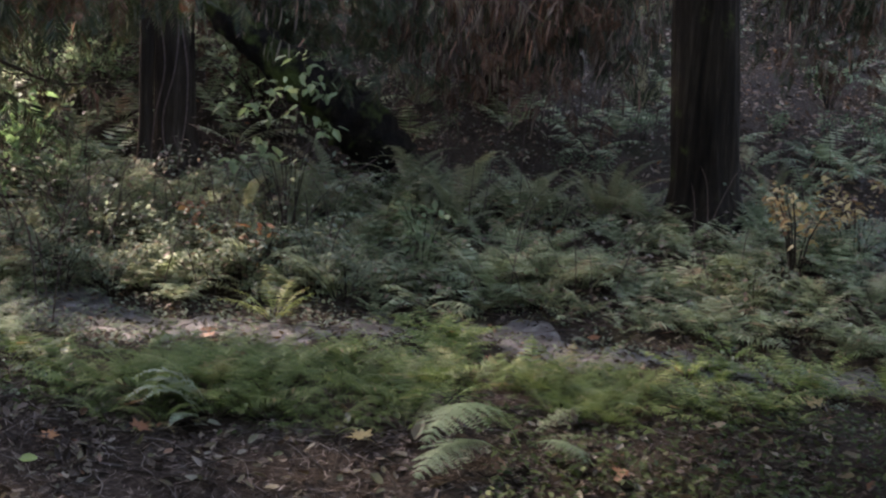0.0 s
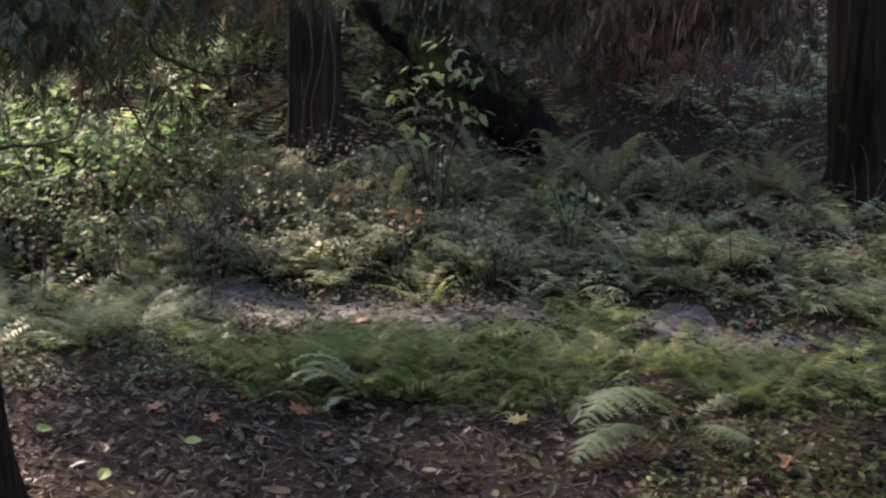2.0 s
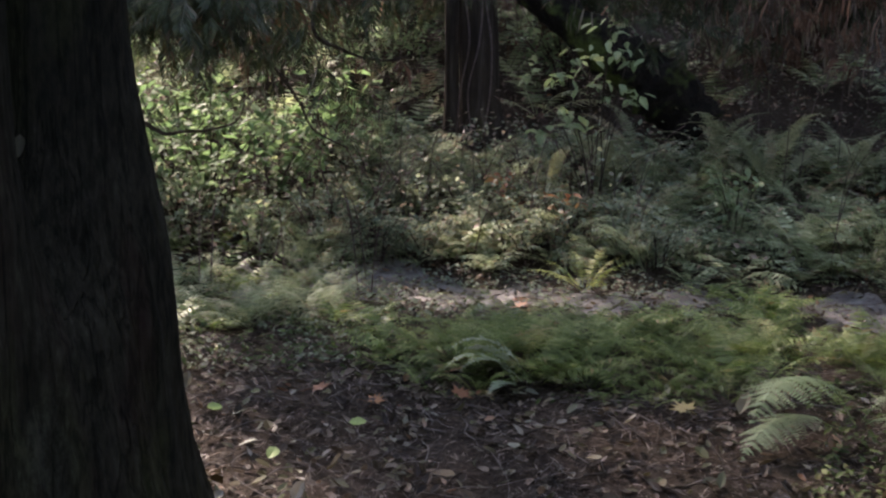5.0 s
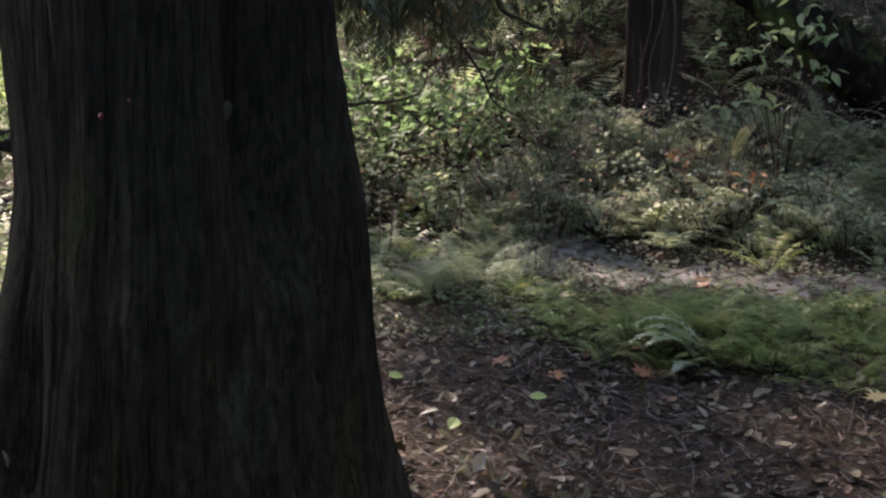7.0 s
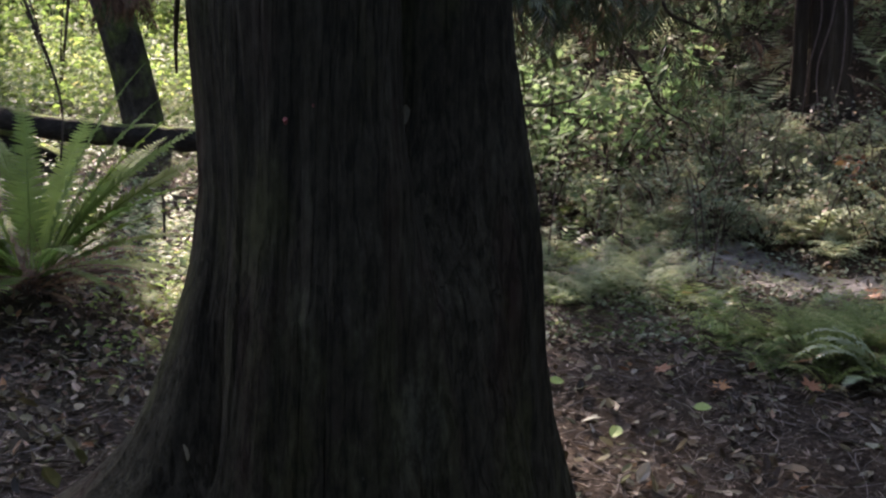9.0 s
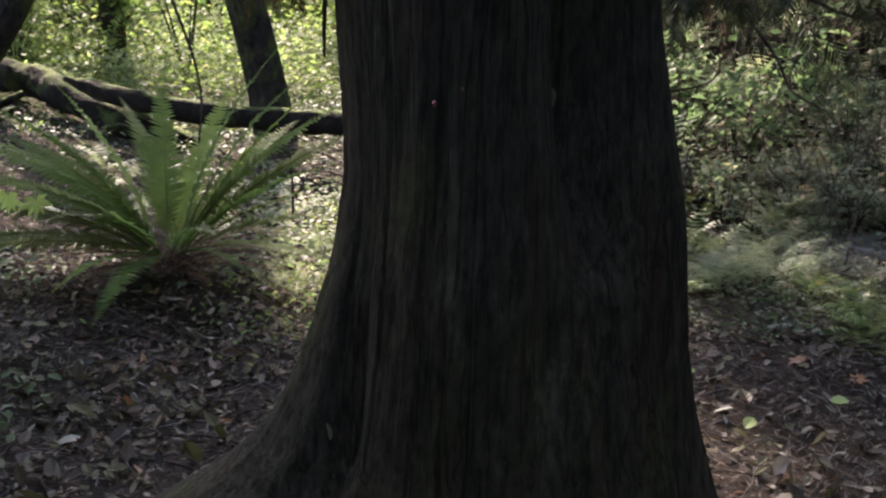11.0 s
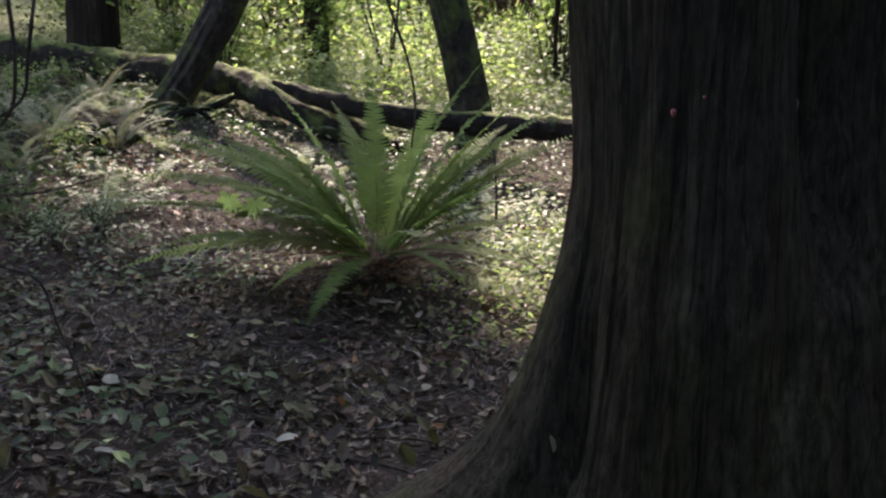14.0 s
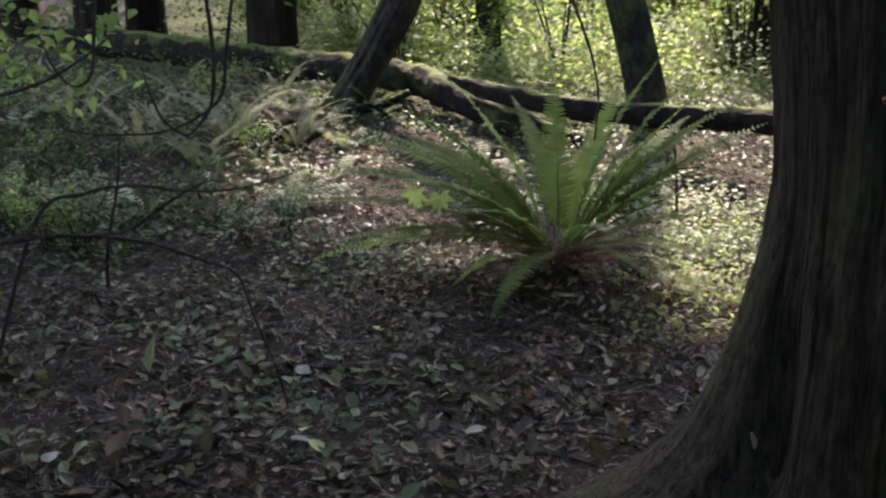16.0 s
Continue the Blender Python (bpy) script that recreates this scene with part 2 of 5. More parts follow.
LEAF_BANK = leaf_material("bank_shrub_leaf", [(0, (.085, .12, .070)), (.6, (.138, .182, .106)), (.9, (.195, .24, .148)), (1, (.27, .215, .16))], .65, .5, .12, False, 1.6)
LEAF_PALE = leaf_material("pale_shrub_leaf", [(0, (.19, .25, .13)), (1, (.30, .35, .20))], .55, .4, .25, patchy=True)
LEAF_LIME = leaf_material("lime_shrub_leaf", [(0, (.068, .115, .05)), (.6, (.112, .172, .08)), (.93, (.175, .235, .125)), (1, (.30, .28, .14))], .6, .5, .15, False, 1.6)
LEAF_GOLD = leaf_material("autumn_shrub_leaf", [(0, (.14, .07, .04)), (.5, (.40, .26, .10)), (1, (.58, .44, .22))], .6, .35)
LEAF_RUST = leaf_material("rusty_sapling_leaf", [(0, (.12, .05, .03)), (.6, (.28, .12, .05)), (1, (.36, .22, .10))], .6, .35)
COVER = leaf_material("ground_cover_leaf", [(0, (.022, .034, .010)), (.55, (.045, .066, .020)), (.85, (.075, .10, .034)), (.95, (.13, .15, .065)), (1, (.13, .08, .05))], .6, .3, .15)
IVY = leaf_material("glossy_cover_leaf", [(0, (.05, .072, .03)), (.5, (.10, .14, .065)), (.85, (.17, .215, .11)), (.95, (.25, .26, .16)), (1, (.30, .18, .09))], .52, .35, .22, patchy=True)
TANGLE = leaf_material("pale_thicket_leaf", [(0, (.095, .12, .082)), (.4, (.165, .195, .138)), (.72, (.235, .262, .198)), (.84, (.18, .125, .10)), (1, (.24, .18, .145))], .6, .4, .15)
THICKET = leaf_material("thicket_leaf", [(0, (.07, .066, .05)), (.3, (.145, .148, .104)), (.45, (.215, .215, .155)), (.66, (.145, .096, .082)), (.82, (.215, .155, .13)), (1, (.28, .215, .175))], .5, .3)
LITTER = leaf_material("fallen_leaf_litter", [(0, (.013, .009, .004)), (.35, (.044, .030, .016)), (.58, (.098, .068, .037)), (.76, (.092, .092, .038)), (.88, (.145, .112, .062)), (.96, (.22, .19, .145)), (1, (.20, .09, .04))], .5, .12, .22)
WET_LITTER = leaf_material("wet_leaf_litter", [(0, (.014, .011, .009)), (.45, (.05, .04, .034)), (.75, (.10, .085, .072)), (.88, (.07, .08, .04)), (1, (.20, .17, .15))], .5, .12, .28)
LITTER_DARK = leaf_material("soil_leaf_litter", [(0, (.022, .015, .011)), (.4, (.075, .054, .041)), (.68, (.155, .115, .09)), (.82, (.105, .108, .055)), (.95, (.27, .235, .195)), (1, (.20, .09, .045))], .55, .12, .15)
NEEDLE = leaf_material("brown_needle", [(0, (.036, .025, .019)), (.55, (.125, .09, .07)), (.9, (.25, .19, .16)), (1, (.36, .29, .25))], .7, .1, .2)
PINK_TWIG = bark_material("reddish_twig", [(.3, (.05, .034, .030)), (.7, (.17, .12, .11))], (1, 1, 1), 30)
SLOPE_LITTER = leaf_material("slope_leaf_litter", [(0, (.03, .018, .013)), (.45, (.12, .072, .052)), (.75, (.22, .145, .11)), (.92, (.36, .27, .21)), (1, (.30, .13, .05))], .6, .15, .2)
BANK_LEAF = leaf_material("grey_green_bank_leaf", [(0, (.105, .125, .085)), (.4, (.172, .20, .138)), (.72, (.22, .25, .18)), (.82, (.265, .29, .215)), (.9, (.19, .13, .105)), (1, (.24, .175, .14))], .6, .4, .15)
SPRAY = leaf_material("cedar_spray", [(0, (.018, .028, .012)), (.55, (.035, .048, .02)), (.8, (.06, .068, .03)), (1, (.085, .06, .04))], .55, .2)
DRY = leaf_material("withered_needles", [(0, (.06, .045, .038)), (.4, (.15, .115, .095)), (.6, (.10, .11, .065)), (.85, (.25, .19, .16)), (1, (.30, .16, .11))], .8, .25, .15)
SPRAY_DEAD = leaf_material("dead_cedar_spray", [(0, (.05, .027, .018)), (1, (.14, .078, .05))], .8, .15, .2)
CANOPY = leaf_material("canopy_leaf", [(0, (.03, .055, .015)), (1, (.07, .11, .03))], .5, .25)


# ---- building blocks ----
def mesh_of(name, verts, faces, mat, smooth=False):
    me = bpy.data.meshes.new(name)
    me.from_pydata([tuple(v) for v in verts], [], [tuple(f) for f in faces])
    me.materials.append(mat)
    if smooth:
        me.polygons.foreach_set("use_smooth", [True] * len(me.polygons))
    me.update()
    return me


def part(name, me, parent, m=None, label=""):
    ob = new(name, me)
    ob.parent = parent
    if m is not None:
        ob.matrix_basis = m
    return tagged(ob, label)


def thing(name, place, label, category, group="", kind="", rz=0.0, size=1.0):
    ob = new(name)
    ob.empty_display_size = 0.1
    ob.matrix_basis = Matrix.LocRotScale(Vector(place), Euler((0, 0, rz)), Vector((size, size, size)))
    return tagged(ob, label, category, group, kind)


def tube(points, radii, sides=8, wobble=0.0, seed=0):
    """Verts and faces of a tapered, closed tube along points."""
    rnd = random.Random(seed)
    pts = [Vector(p) for p in points]
    verts, faces = [], []
    side = None
    for i, p in enumerate(pts):
        t = (pts[min(i + 1, len(pts) - 1)] - pts[max(i - 1, 0)]).normalized()
        if side is None:
            side = t.orthogonal().normalized()
        side = (side - t * side.dot(t)).normalized()
        other = t.cross(side)
        for k in range(sides):
            a = 2 * math.pi * k / sides
            r = radii[i] * (1 + wobble * (rnd.random() - .5))
            verts.append(p + (side * math.cos(a) + other * math.sin(a)) * r)
    n = len(pts)
    for i in range(n - 1):
        for k in range(sides):
            a, b = i * sides + k, i * sides + (k + 1) % sides
            faces.append((a, b, b + sides, a + sides))
    faces.append(tuple(range(sides))[::-1])
    faces.append(tuple(range((n - 1) * sides, n * sides)))
    return verts, faces


def join(*pieces):
    verts, faces = [], []
    for v, f in pieces:
        k = len(verts)
        verts += v
        faces += [tuple(i + k for i in face) for face in f]
    return verts, faces


def bend(points, steps=6):
    """A smooth line through points."""
    p = [Vector(q) for q in points]
    p = [p[0] * 2 - p[1]] + p + [p[-1] * 2 - p[-2]]
    out = []
    for i in range(1, len(p) - 2):
        for k in range(steps):
            u = k / steps
            a, b, c, d = p[i - 1:i + 3]
            out.append(.5 * (2 * b + (c - a) * u + (2 * a - 5 * b + 4 * c - d) * u * u + (3 * b - a - 3 * c + d) * u ** 3))
    return out + [p[-2]]


# leaf outlines: x along the leaf, y across, z up; the midrib is folded
OVATE = ([(0, 0, 0), (.32, .26, .05), (.32, -.26, .05), (.45, 0, 0), (.72, .17, .03), (.72, -.17, .03), (1, 0, -.06)],
         [(0, 3, 1), (0, 2, 3), (3, 4, 1), (3, 2, 5), (3, 6, 4), (3, 5, 6)])
SMALL = ([(0, 0, 0), (.45, .3, .06), (.5, 0, 0), (.45, -.3, .06), (1, 0, -.04)], [(0, 2, 1), (0, 3, 2), (2, 4, 1), (2, 3, 4)])
CHIP = ([(0, 0, 0), (.5, .29, .06), (1, 0, -.04), (.5, -.29, .06)], [(0, 3, 2), (0, 2, 1)])
CURLED = ([(0, 0, 0), (.3, .27, .16), (.3, -.24, .10), (.45, 0, -.02), (.75, .2, .2), (.72, -.17, .06), (1, .03, .12)],
          [(0, 3, 1), (0, 2, 3), (3, 4, 1), (3, 2, 5), (3, 6, 4), (3, 5, 6)])
ROUND = ([(0, 0, 0), (.22, .30, .05), (.22, -.30, .04), (.55, .36, .09), (.5, 0, -.01), (.55, -.34, .05), (.85, .2, .05), (.85, -.2, .02), (1, .02, -.03)],
         [(0, 4, 1), (0, 2, 4), (1, 4, 3), (2, 5, 4), (4, 6, 3), (4, 5, 7), (4, 8, 6), (4, 7, 8)])
_v, _f = [(0, .012, 0), (0, -.012, 0), (1, 0, -.05)], [(0, 1, 2)]
for _i in range(8):
    _u, _w = .08 + .105 * _i, .34 * (1 - .085 * _i)
    for _s in (-1, 1):
        _k = len(_v)
        _v += [(_u, 0, 0), (_u + _w * .55, _s * _w * .55, -.02), (_u + _w * .95, _s * _w * .72, -.07), (_u + _w * .6, _s * _w * .32, -.02)]
        _f.append((_k, _k + 1, _k + 2, _k + 3) if _s < 0 else (_k, _k + 3, _k + 2, _k + 1))
FAN = (_v, _f)
STRAND = ([(0, .03, 0), (0, -.03, 0), (.5, .05, -.06), (.5, -.05, -.06), (1, 0, -.22)], [(0, 1, 3, 2), (2, 3, 4)])


def scatter(places, sizes, yaw, pitch, roll, shape):
    """Many small leaves as one list of verts and faces."""
    base = np.array(shape[0])
    cy, sy, cp, sp, cr, sr = np.cos(yaw), np.sin(yaw), np.cos(pitch), np.sin(pitch), np.cos(roll), np.sin(roll)
    n = len(places)
    x, y, z = (np.broadcast_to(base[:, i], (n, len(base))) for i in range(3))
    y, z = y * cr[:, None] - z * sr[:, None], y * sr[:, None] + z * cr[:, None]
    x, z = x * cp[:, None] - z * sp[:, None], x * sp[:, None] + z * cp[:, None]
    x, y = x * cy[:, None] - y * sy[:, None], x * sy[:, None] + y * cy[:, None]
    v = np.stack([x, y, z], -1) * np.asarray(sizes)[:, None, None] + np.asarray(places)[:, None, :]
    k = len(base)
    faces = [tuple(i * k + j for j in f) for i in range(n) for f in shape[1]]
    return v.reshape(-1, 3).tolist(), faces


def sector(rng, n, az0, az1, d0, d1):
    """Random places on the floor between two bearings and two distances."""
    az = np.radians(rng.uniform(az0, az1, n))
    d = np.sqrt(rng.uniform(d0 * d0, d1 * d1, n))
    x, y = 0.1 - d * np.sin(az), -0.25 + d * np.cos(az)
    return np.stack([x, y, relief(x, y)], -1)


def off_path(p):
    """Keeps plants off the open stretch of the path."""
    dx, dy = p[:, 0] - .1, p[:, 1] + .25
    d, az = np.hypot(dx, dy), np.degrees(np.arctan2(-dx, dy))
    d = d + .22 * np.sin(az * 1.9) + .12 * np.sin(az * 4.3)
    return p[~((az > 11.5) & (az < 24) & (d > 6.7) & (d < 7.75)) & ~((az > 6.5) & (az < 9.5) & (d > 6.8) & (d < 7.4)) & ~((az > -8) & (az < 3.5) & (d > 7.1) & (d < 7.7))]


# ---- fronds ----
def rachis(bow0, bow1, power, n=40):
    pts, tan, p = [], [], Vector((0, 0, 0))
    for i in range(n + 1):
        s = i / n
        a = radians(bow0 + (bow1 - bow0) * s ** power)
        t = Vector((0, math.sin(a), math.cos(a)))
        pts.append(p.copy())
        tan.append(t)
        p = p + t / n
    return pts, tan


def lady_frond(name, mat, bow0, bow1, seed, pairs=15, leaflets=6, wide=.2, fine=True, fat=.1, notches=5):
    """A lacy, twice-divided frond one metre long that arches towards +y."""
    rnd = random.Random(seed)
    pts, tan = rachis(bow0, bow1, 1.2)
    verts, faces = tube(pts[::8], [.006 * (1 - .8 * i / 5) for i in range(6)], 3)
    for i in range(pairs):
        s = .2 + .79 * i / (pairs - 1)
        k = min(int(s * 40), 39)
        p, t = pts[k], tan[k]
        n = Vector((0, -t.z, t.y))
        w = wide * max(.06, math.sin(math.pi * ((s - .10) / .9) ** .8)) * rnd.uniform(.88, 1.1)
        for side in (-1, 1):
            d = (Vector((side, 0, 0)) + t * rnd.uniform(.25, .5) - n * rnd.uniform(.05, .35)).normalized()
            e = d.cross(n).normalized() * side
            if fine:
                for j in range(leaflets):
                    u = (j + .5) / leaflets
                    c = p + d * w * u - n * (.12 * w * u * u)
                    size = w * fat * (1 - .75 * u) + .003
                    for q in (-1, 1):
                        b0 = len(verts)
                        verts += [c - d * size * .55, c + d * size * .5, c + e * q * size * 1.7 + d * size * .7 - n * rnd.uniform(0, .5) * size]
                        faces.append((b0, b0 + 1, b0 + 2) if q * side > 0 else (b0, b0 + 2, b0 + 1))
            else:
                b0 = len(verts)
                for j in range(notches):
                    u = j / (notches - 1)
                    c = p + d * w * u - n * (.12 * w * u * u)
                    h = w * .84 * fat * (1 - u) * (1.25 if j % 2 else .7) + .002
                    verts += [c + e * h, c - e * h]
                    if j:
                        a = b0 + 2 * j
                        faces.append((a - 2, a - 1, a + 1, a))
    return mesh_of(name, verts, faces, mat)


def sword_frond(name, mat, bow0, bow1, seed, pairs=34, wide=.085, power=1.6, blade=.0072):
    """A once-divided sword-fern frond one metre long."""
    rnd = random.Random(seed)
    pts, tan = rachis(bow0, bow1, power)
    verts, faces = tube(pts[::4], [.0055 * (1 - .75 * i / 10) for i in range(11)], 5)
    for i in range(pairs):
        s = .12 + .875 * i / (pairs - 1)
        f = min(s * 40, 39.99)
        k = int(f)
        p, t = pts[k].lerp(pts[k + 1], f - k), tan[k]
        n = Vector((0, -t.z, t.y))
        w = wide * min(1, (s - .03) * 4.5) * (1 - .9 * max(0, (s - .3) / .7) ** 1.7) * rnd.uniform(.92, 1.08)
        for side in (-1, 1):
            d = (Vector((side, 0, 0)) + t * rnd.uniform(.28, .45) + n * rnd.uniform(-.05, .25)).normalized()
            e = (t - d * t.dot(d)).normalized()
            h = blade * min(1, (1.06 - s) * 3)
            b0 = len(verts)
            mid = p + d * w * .55
            verts += [p - e * h * .8, p + e * h * 1.1, mid - e * h * .75 - n * .002, mid + e * h * .75 - n * .002, p + d * w - n * w * .12]
            faces += [(b0, b0 + 2, b0 + 3, b0 + 1), (b0 + 2, b0 + 4, b0 + 3)]
    return mesh_of(name, verts, faces, mat)


def frond_set(make, name, mat, bows, seed, **more):
    return [make(name, mat, a, b, seed + i, **more) for i, (a, b) in enumerate(bows)]


BOWS = [(30, 85), (40, 105), (50, 108), (35, 98), (58, 118), (24, 110)]
LADY_FRONDS = frond_set(lady_frond, "frond", LADY, BOWS, 10)
FRONT_FRONDS = frond_set(lady_frond, "frond", GREEN_LADY, BOWS, 20)
LADY_FAR = frond_set(lady_frond, "frond", LADY, BOWS, 30, pairs=13, fine=False, fat=.15, wide=.21, notches=4)
LIME_FRONDS = frond_set(lady_frond, "frond", LIME, BOWS[:4], 60)
SWORD_PALE = frond_set(sword_frond, "frond", GREYGREEN, [(20, 100), (32, 112), (42, 120), (52, 124), (26, 108)], 90, pairs=30, wide=.08, blade=.011)
SWORD_DEAD = frond_set(sword_frond, "dead_frond", DEAD, [(64, 104), (74, 106), (58, 112), (70, 98)], 80, wide=.06, blade=.006)

STUBS = frond_set(sword_frond, "stub", DEAD, [(5, 40), (15, 70)], 85, pairs=6, wide=.06)


def fern(place, fronds, count, size, seed, label, group, spread=1.0, name="fern", lean=0.0):
    rnd = random.Random(seed)
    ob = thing(name, place, label, "fern", group, rz=rnd.uniform(0, 6.28))
    for i in range(count):
        yaw = 2 * math.pi * (i + rnd.uniform(-.35, .35)) / count
        k = size * rnd.uniform(.65, 1.15)
        m = Matrix.LocRotScale(Vector((math.cos(yaw) * .02, math.sin(yaw) * .02, -.015)), Euler((rnd.uniform(-.15, .2) * spread - lean, rnd.uniform(-.15, .15), yaw - math.pi / 2)), Vector((k, k, k)))
        part("frond", rnd.choice(fronds), ob, m)
    return ob

# ---- ground ----
def build_ground():
    radii = np.concatenate([np.linspace(0.4, 12, 150), 12 * (25 ** (np.arange(1, 50) / 49))])
    turns = 420
    ang = np.linspace(0, 2 * math.pi, turns, endpoint=False)
    x = 0.1 + radii[:, None] * np.cos(ang)[None, :]
    y = -0.25 + radii[:, None] * np.sin(ang)[None, :]
    rng = np.random.default_rng(3)
    z = relief(x, y) + rng.normal(0, .006, x.shape) * (radii[:, None] < 14)
    verts = np.stack([x, y, z], -1).reshape(-1, 3).tolist() + [(0.1, -0.25, float(relief(0.1, -0.25)))]
    faces = []
    n = len(radii)
    for i in range(n - 1):
        for k in range(turns):
            a, b = i * turns + k, i * turns + (k + 1) % turns
            faces.append((a, a + turns, b + turns, b))
    faces += [(len(verts) - 1, k, (k + 1) % turns) for k in range(turns)]
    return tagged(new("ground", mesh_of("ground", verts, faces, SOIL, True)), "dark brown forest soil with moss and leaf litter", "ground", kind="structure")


def build_trail():
    """A strip of trodden grey mud that crosses in front of the bank, with a ragged rim."""
    verts, faces = [], []
    n, m = 130, 14
    for i in range(n + 1):
        az = -17 + 47 * i / n
        mid = 7.35 + .12 * math.sin(az * .33) + .1 * math.sin(az * .9)
        half = .36 + (.16 if az > 13 else 0) + .14 * math.sin(az * .27 + 1) + .09 * math.sin(az * 1.7) + .06 * math.sin(az * 3.9)
        for j in range(m + 1):
            q = spot(az, mid + half * (2 * j / m - 1), .012 - .05 * abs(2 * j / m - 1) ** 4)
            verts.append(q)
    for i in range(n):
        for j in range(m):
            a = i * (m + 1) + j
            faces.append((a, a + m + 1, a + m + 2, a + 1))
    return tagged(new("path", mesh_of("path", verts, faces, MUD, True)), "narrow trodden path of bare grey mud", "path", kind="structure")


build_ground()
build_trail()


# ---- trees ----
def trunk_mesh(name, mat, radius, height, lean=(0, 0), around=96, up=60, lobes=5, ridge=.03, seed=0, curve=0.0):
    """A furrowed trunk. radius(z, angle): metres; lean: metres of drift per metre of height."""
    verts, faces = [], []
    for i in range(up + 1):
        z = height * (i / up) ** 1.5
        grow = 1 / (1 + curve * z) if curve >= 0 else 1 - curve * min(z, 1.6)
        cx, cy = lean[0] * z * grow, lean[1] * z * grow
        for k in range(around):
            a = 2 * math.pi * k / around
            r = radius(z, a)
            w = a + .16 * noise.noise((math.cos(a) * 1.5 + seed, math.sin(a) * 1.5, z * .9)) + .05 * noise.noise((math.cos(a) * 4, math.sin(a) * 4 + seed, z * 2.5))
            c, s = math.cos(w), math.sin(w)
            f = noise.noise((c * lobes + seed, s * lobes, z * .35))
            g = noise.noise((c * lobes * 3.3, s * lobes * 3.3 + seed, z * .8))
            h = noise.noise((c * lobes * 9, s * lobes * 9 + seed, z * 1.6))
            r += ridge * (-abs(f) * 1.6 + .5) + ridge * .45 * (.4 - abs(g) * 1.4) + ridge * .22 * h
            verts.append((cx + math.cos(a) * r, cy + math.sin(a) * r, z - .12))
    for i in range(up):
        for k in range(around):
            a, b = i * around + k, i * around + (k + 1) % around
            faces.append((a, b, b + around, a + around))
    faces.append(tuple(range(up * around, (up + 1) * around)))
    return mesh_of(name, verts, faces, mat, True)


def crown_mesh(name, mat, seed, leaves, radius, z0, z1, size, drift=(0, 0), shape=CHIP):
    """Leaf clumps round many short boughs, with gaps between them."""
    rng = np.random.default_rng(seed)
    clumps = 70
    a, h = rng.uniform(0, 6.28, clumps), rng.uniform(0, 1, clumps)
    r = radius * np.sqrt(rng.uniform(.02, 1, clumps)) * np.sin(np.pi * (.15 + .8 * h)) ** .6
    cen = np.stack([r * np.cos(a) + drift[0] * (z0 + h * (z1 - z0)), r * np.sin(a) + drift[1] * (z0 + h * (z1 - z0)), z0 + h * (z1 - z0)], -1)
    pick = rng.integers(0, clumps, leaves)
    p = cen[pick] + rng.normal(0, radius * .16, (leaves, 3)) * (1, 1, .6)
    v, f = scatter(p, rng.uniform(.6, 1.3, leaves) * size, rng.uniform(0, 6.28, leaves), rng.normal(-.3, .5, leaves), rng.normal(0, .5, leaves), shape)
    return mesh_of(name, v, f, mat)


# the big cedar beside the camera


CEDAR_AT = Vector((-2.03, 2.32, float(relief(-2.03, 2.32))))
CEDAR_FACE = radians(-50)         # bearing of the side that faces the walk


def big_radius(z, a):
    """Bark radius: a broad rounded lobe, a deep hollow beside it, a second lobe set back, a buttress root on one flank. z from 0.12 below the foot."""
    h = z - .12 + CEDAR_AT.z
    lf = np.interp(h, [.2, .32, .44, .55, .63, .70, .78, .86, .92, 1.01, 1.1, 1.25, 1.46, 1.75, 2.3, 9], [1.12, .92, .75, .645, .603, .569, .538, .51, .495, .467, .448, .43, .435, .458, .46, .33])
    rt = np.interp(h, [.2, .41, .55, .63, .71, .79, .87, 1.02, 1.1, 1.18, 1.27, 1.33, 1.41, 1.48, 1.56, 1.63, 1.7, 1.8, 2.3, 9], [.666, .601, .569, .55, .539, .527, .521, .512, .505, .497, .485, .473, .456, .441, .427, .413, .406, .395, .389, .28])
    b = math.degrees((a - CEDAR_FACE + math.pi) % (2 * math.pi) - math.pi)
    c = math.cos(radians(b + 83))
    core = min(lf, .47)
    r = (rt + core) / 2 + (core - rt) / 2 * c + (lf - core) * max(0, c) ** 3.2
    q = b - 36 - 2 * math.sin(h * 2.3)
    r -= np.interp(h, [.2, .7, 1.0, 1.3, 1.5, 2.3, 6], [.04, .07, .12, .23, .29, .29, .10]) * math.exp(-(q / (18 if q < 0 else 27)) ** 2)
    r -= np.interp(h, [.3, .9, 1.1, 1.3], [.05, .06, .03, 0]) * math.exp(-((b - 17 + 9 * (h - .9)) / 10) ** 2)
    r -= np.interp(h, [.2, .6, .95, 1.3, 2], [.12, .10, .05, .02, .012]) * math.exp(-((b + 55 - 4 * math.sin(h * 3)) / 8) ** 2)
    low = max(0, 1 - h / .8)
    r += low * (.05 * math.exp(-((b - 98) / 12) ** 2) - .05 * math.exp(-((b - 70) / 10) ** 2))
    r -= .016 * math.exp(-((b + 20 + 3 * math.sin(h * 1.7)) / 3) ** 2) + .02 * math.exp(-((b - 62 + 8 * (h - 1)) / 4) ** 2) + .014 * math.exp(-((b - 74 + 10 * (h - 1)) / 3) ** 2)
    return float(r)


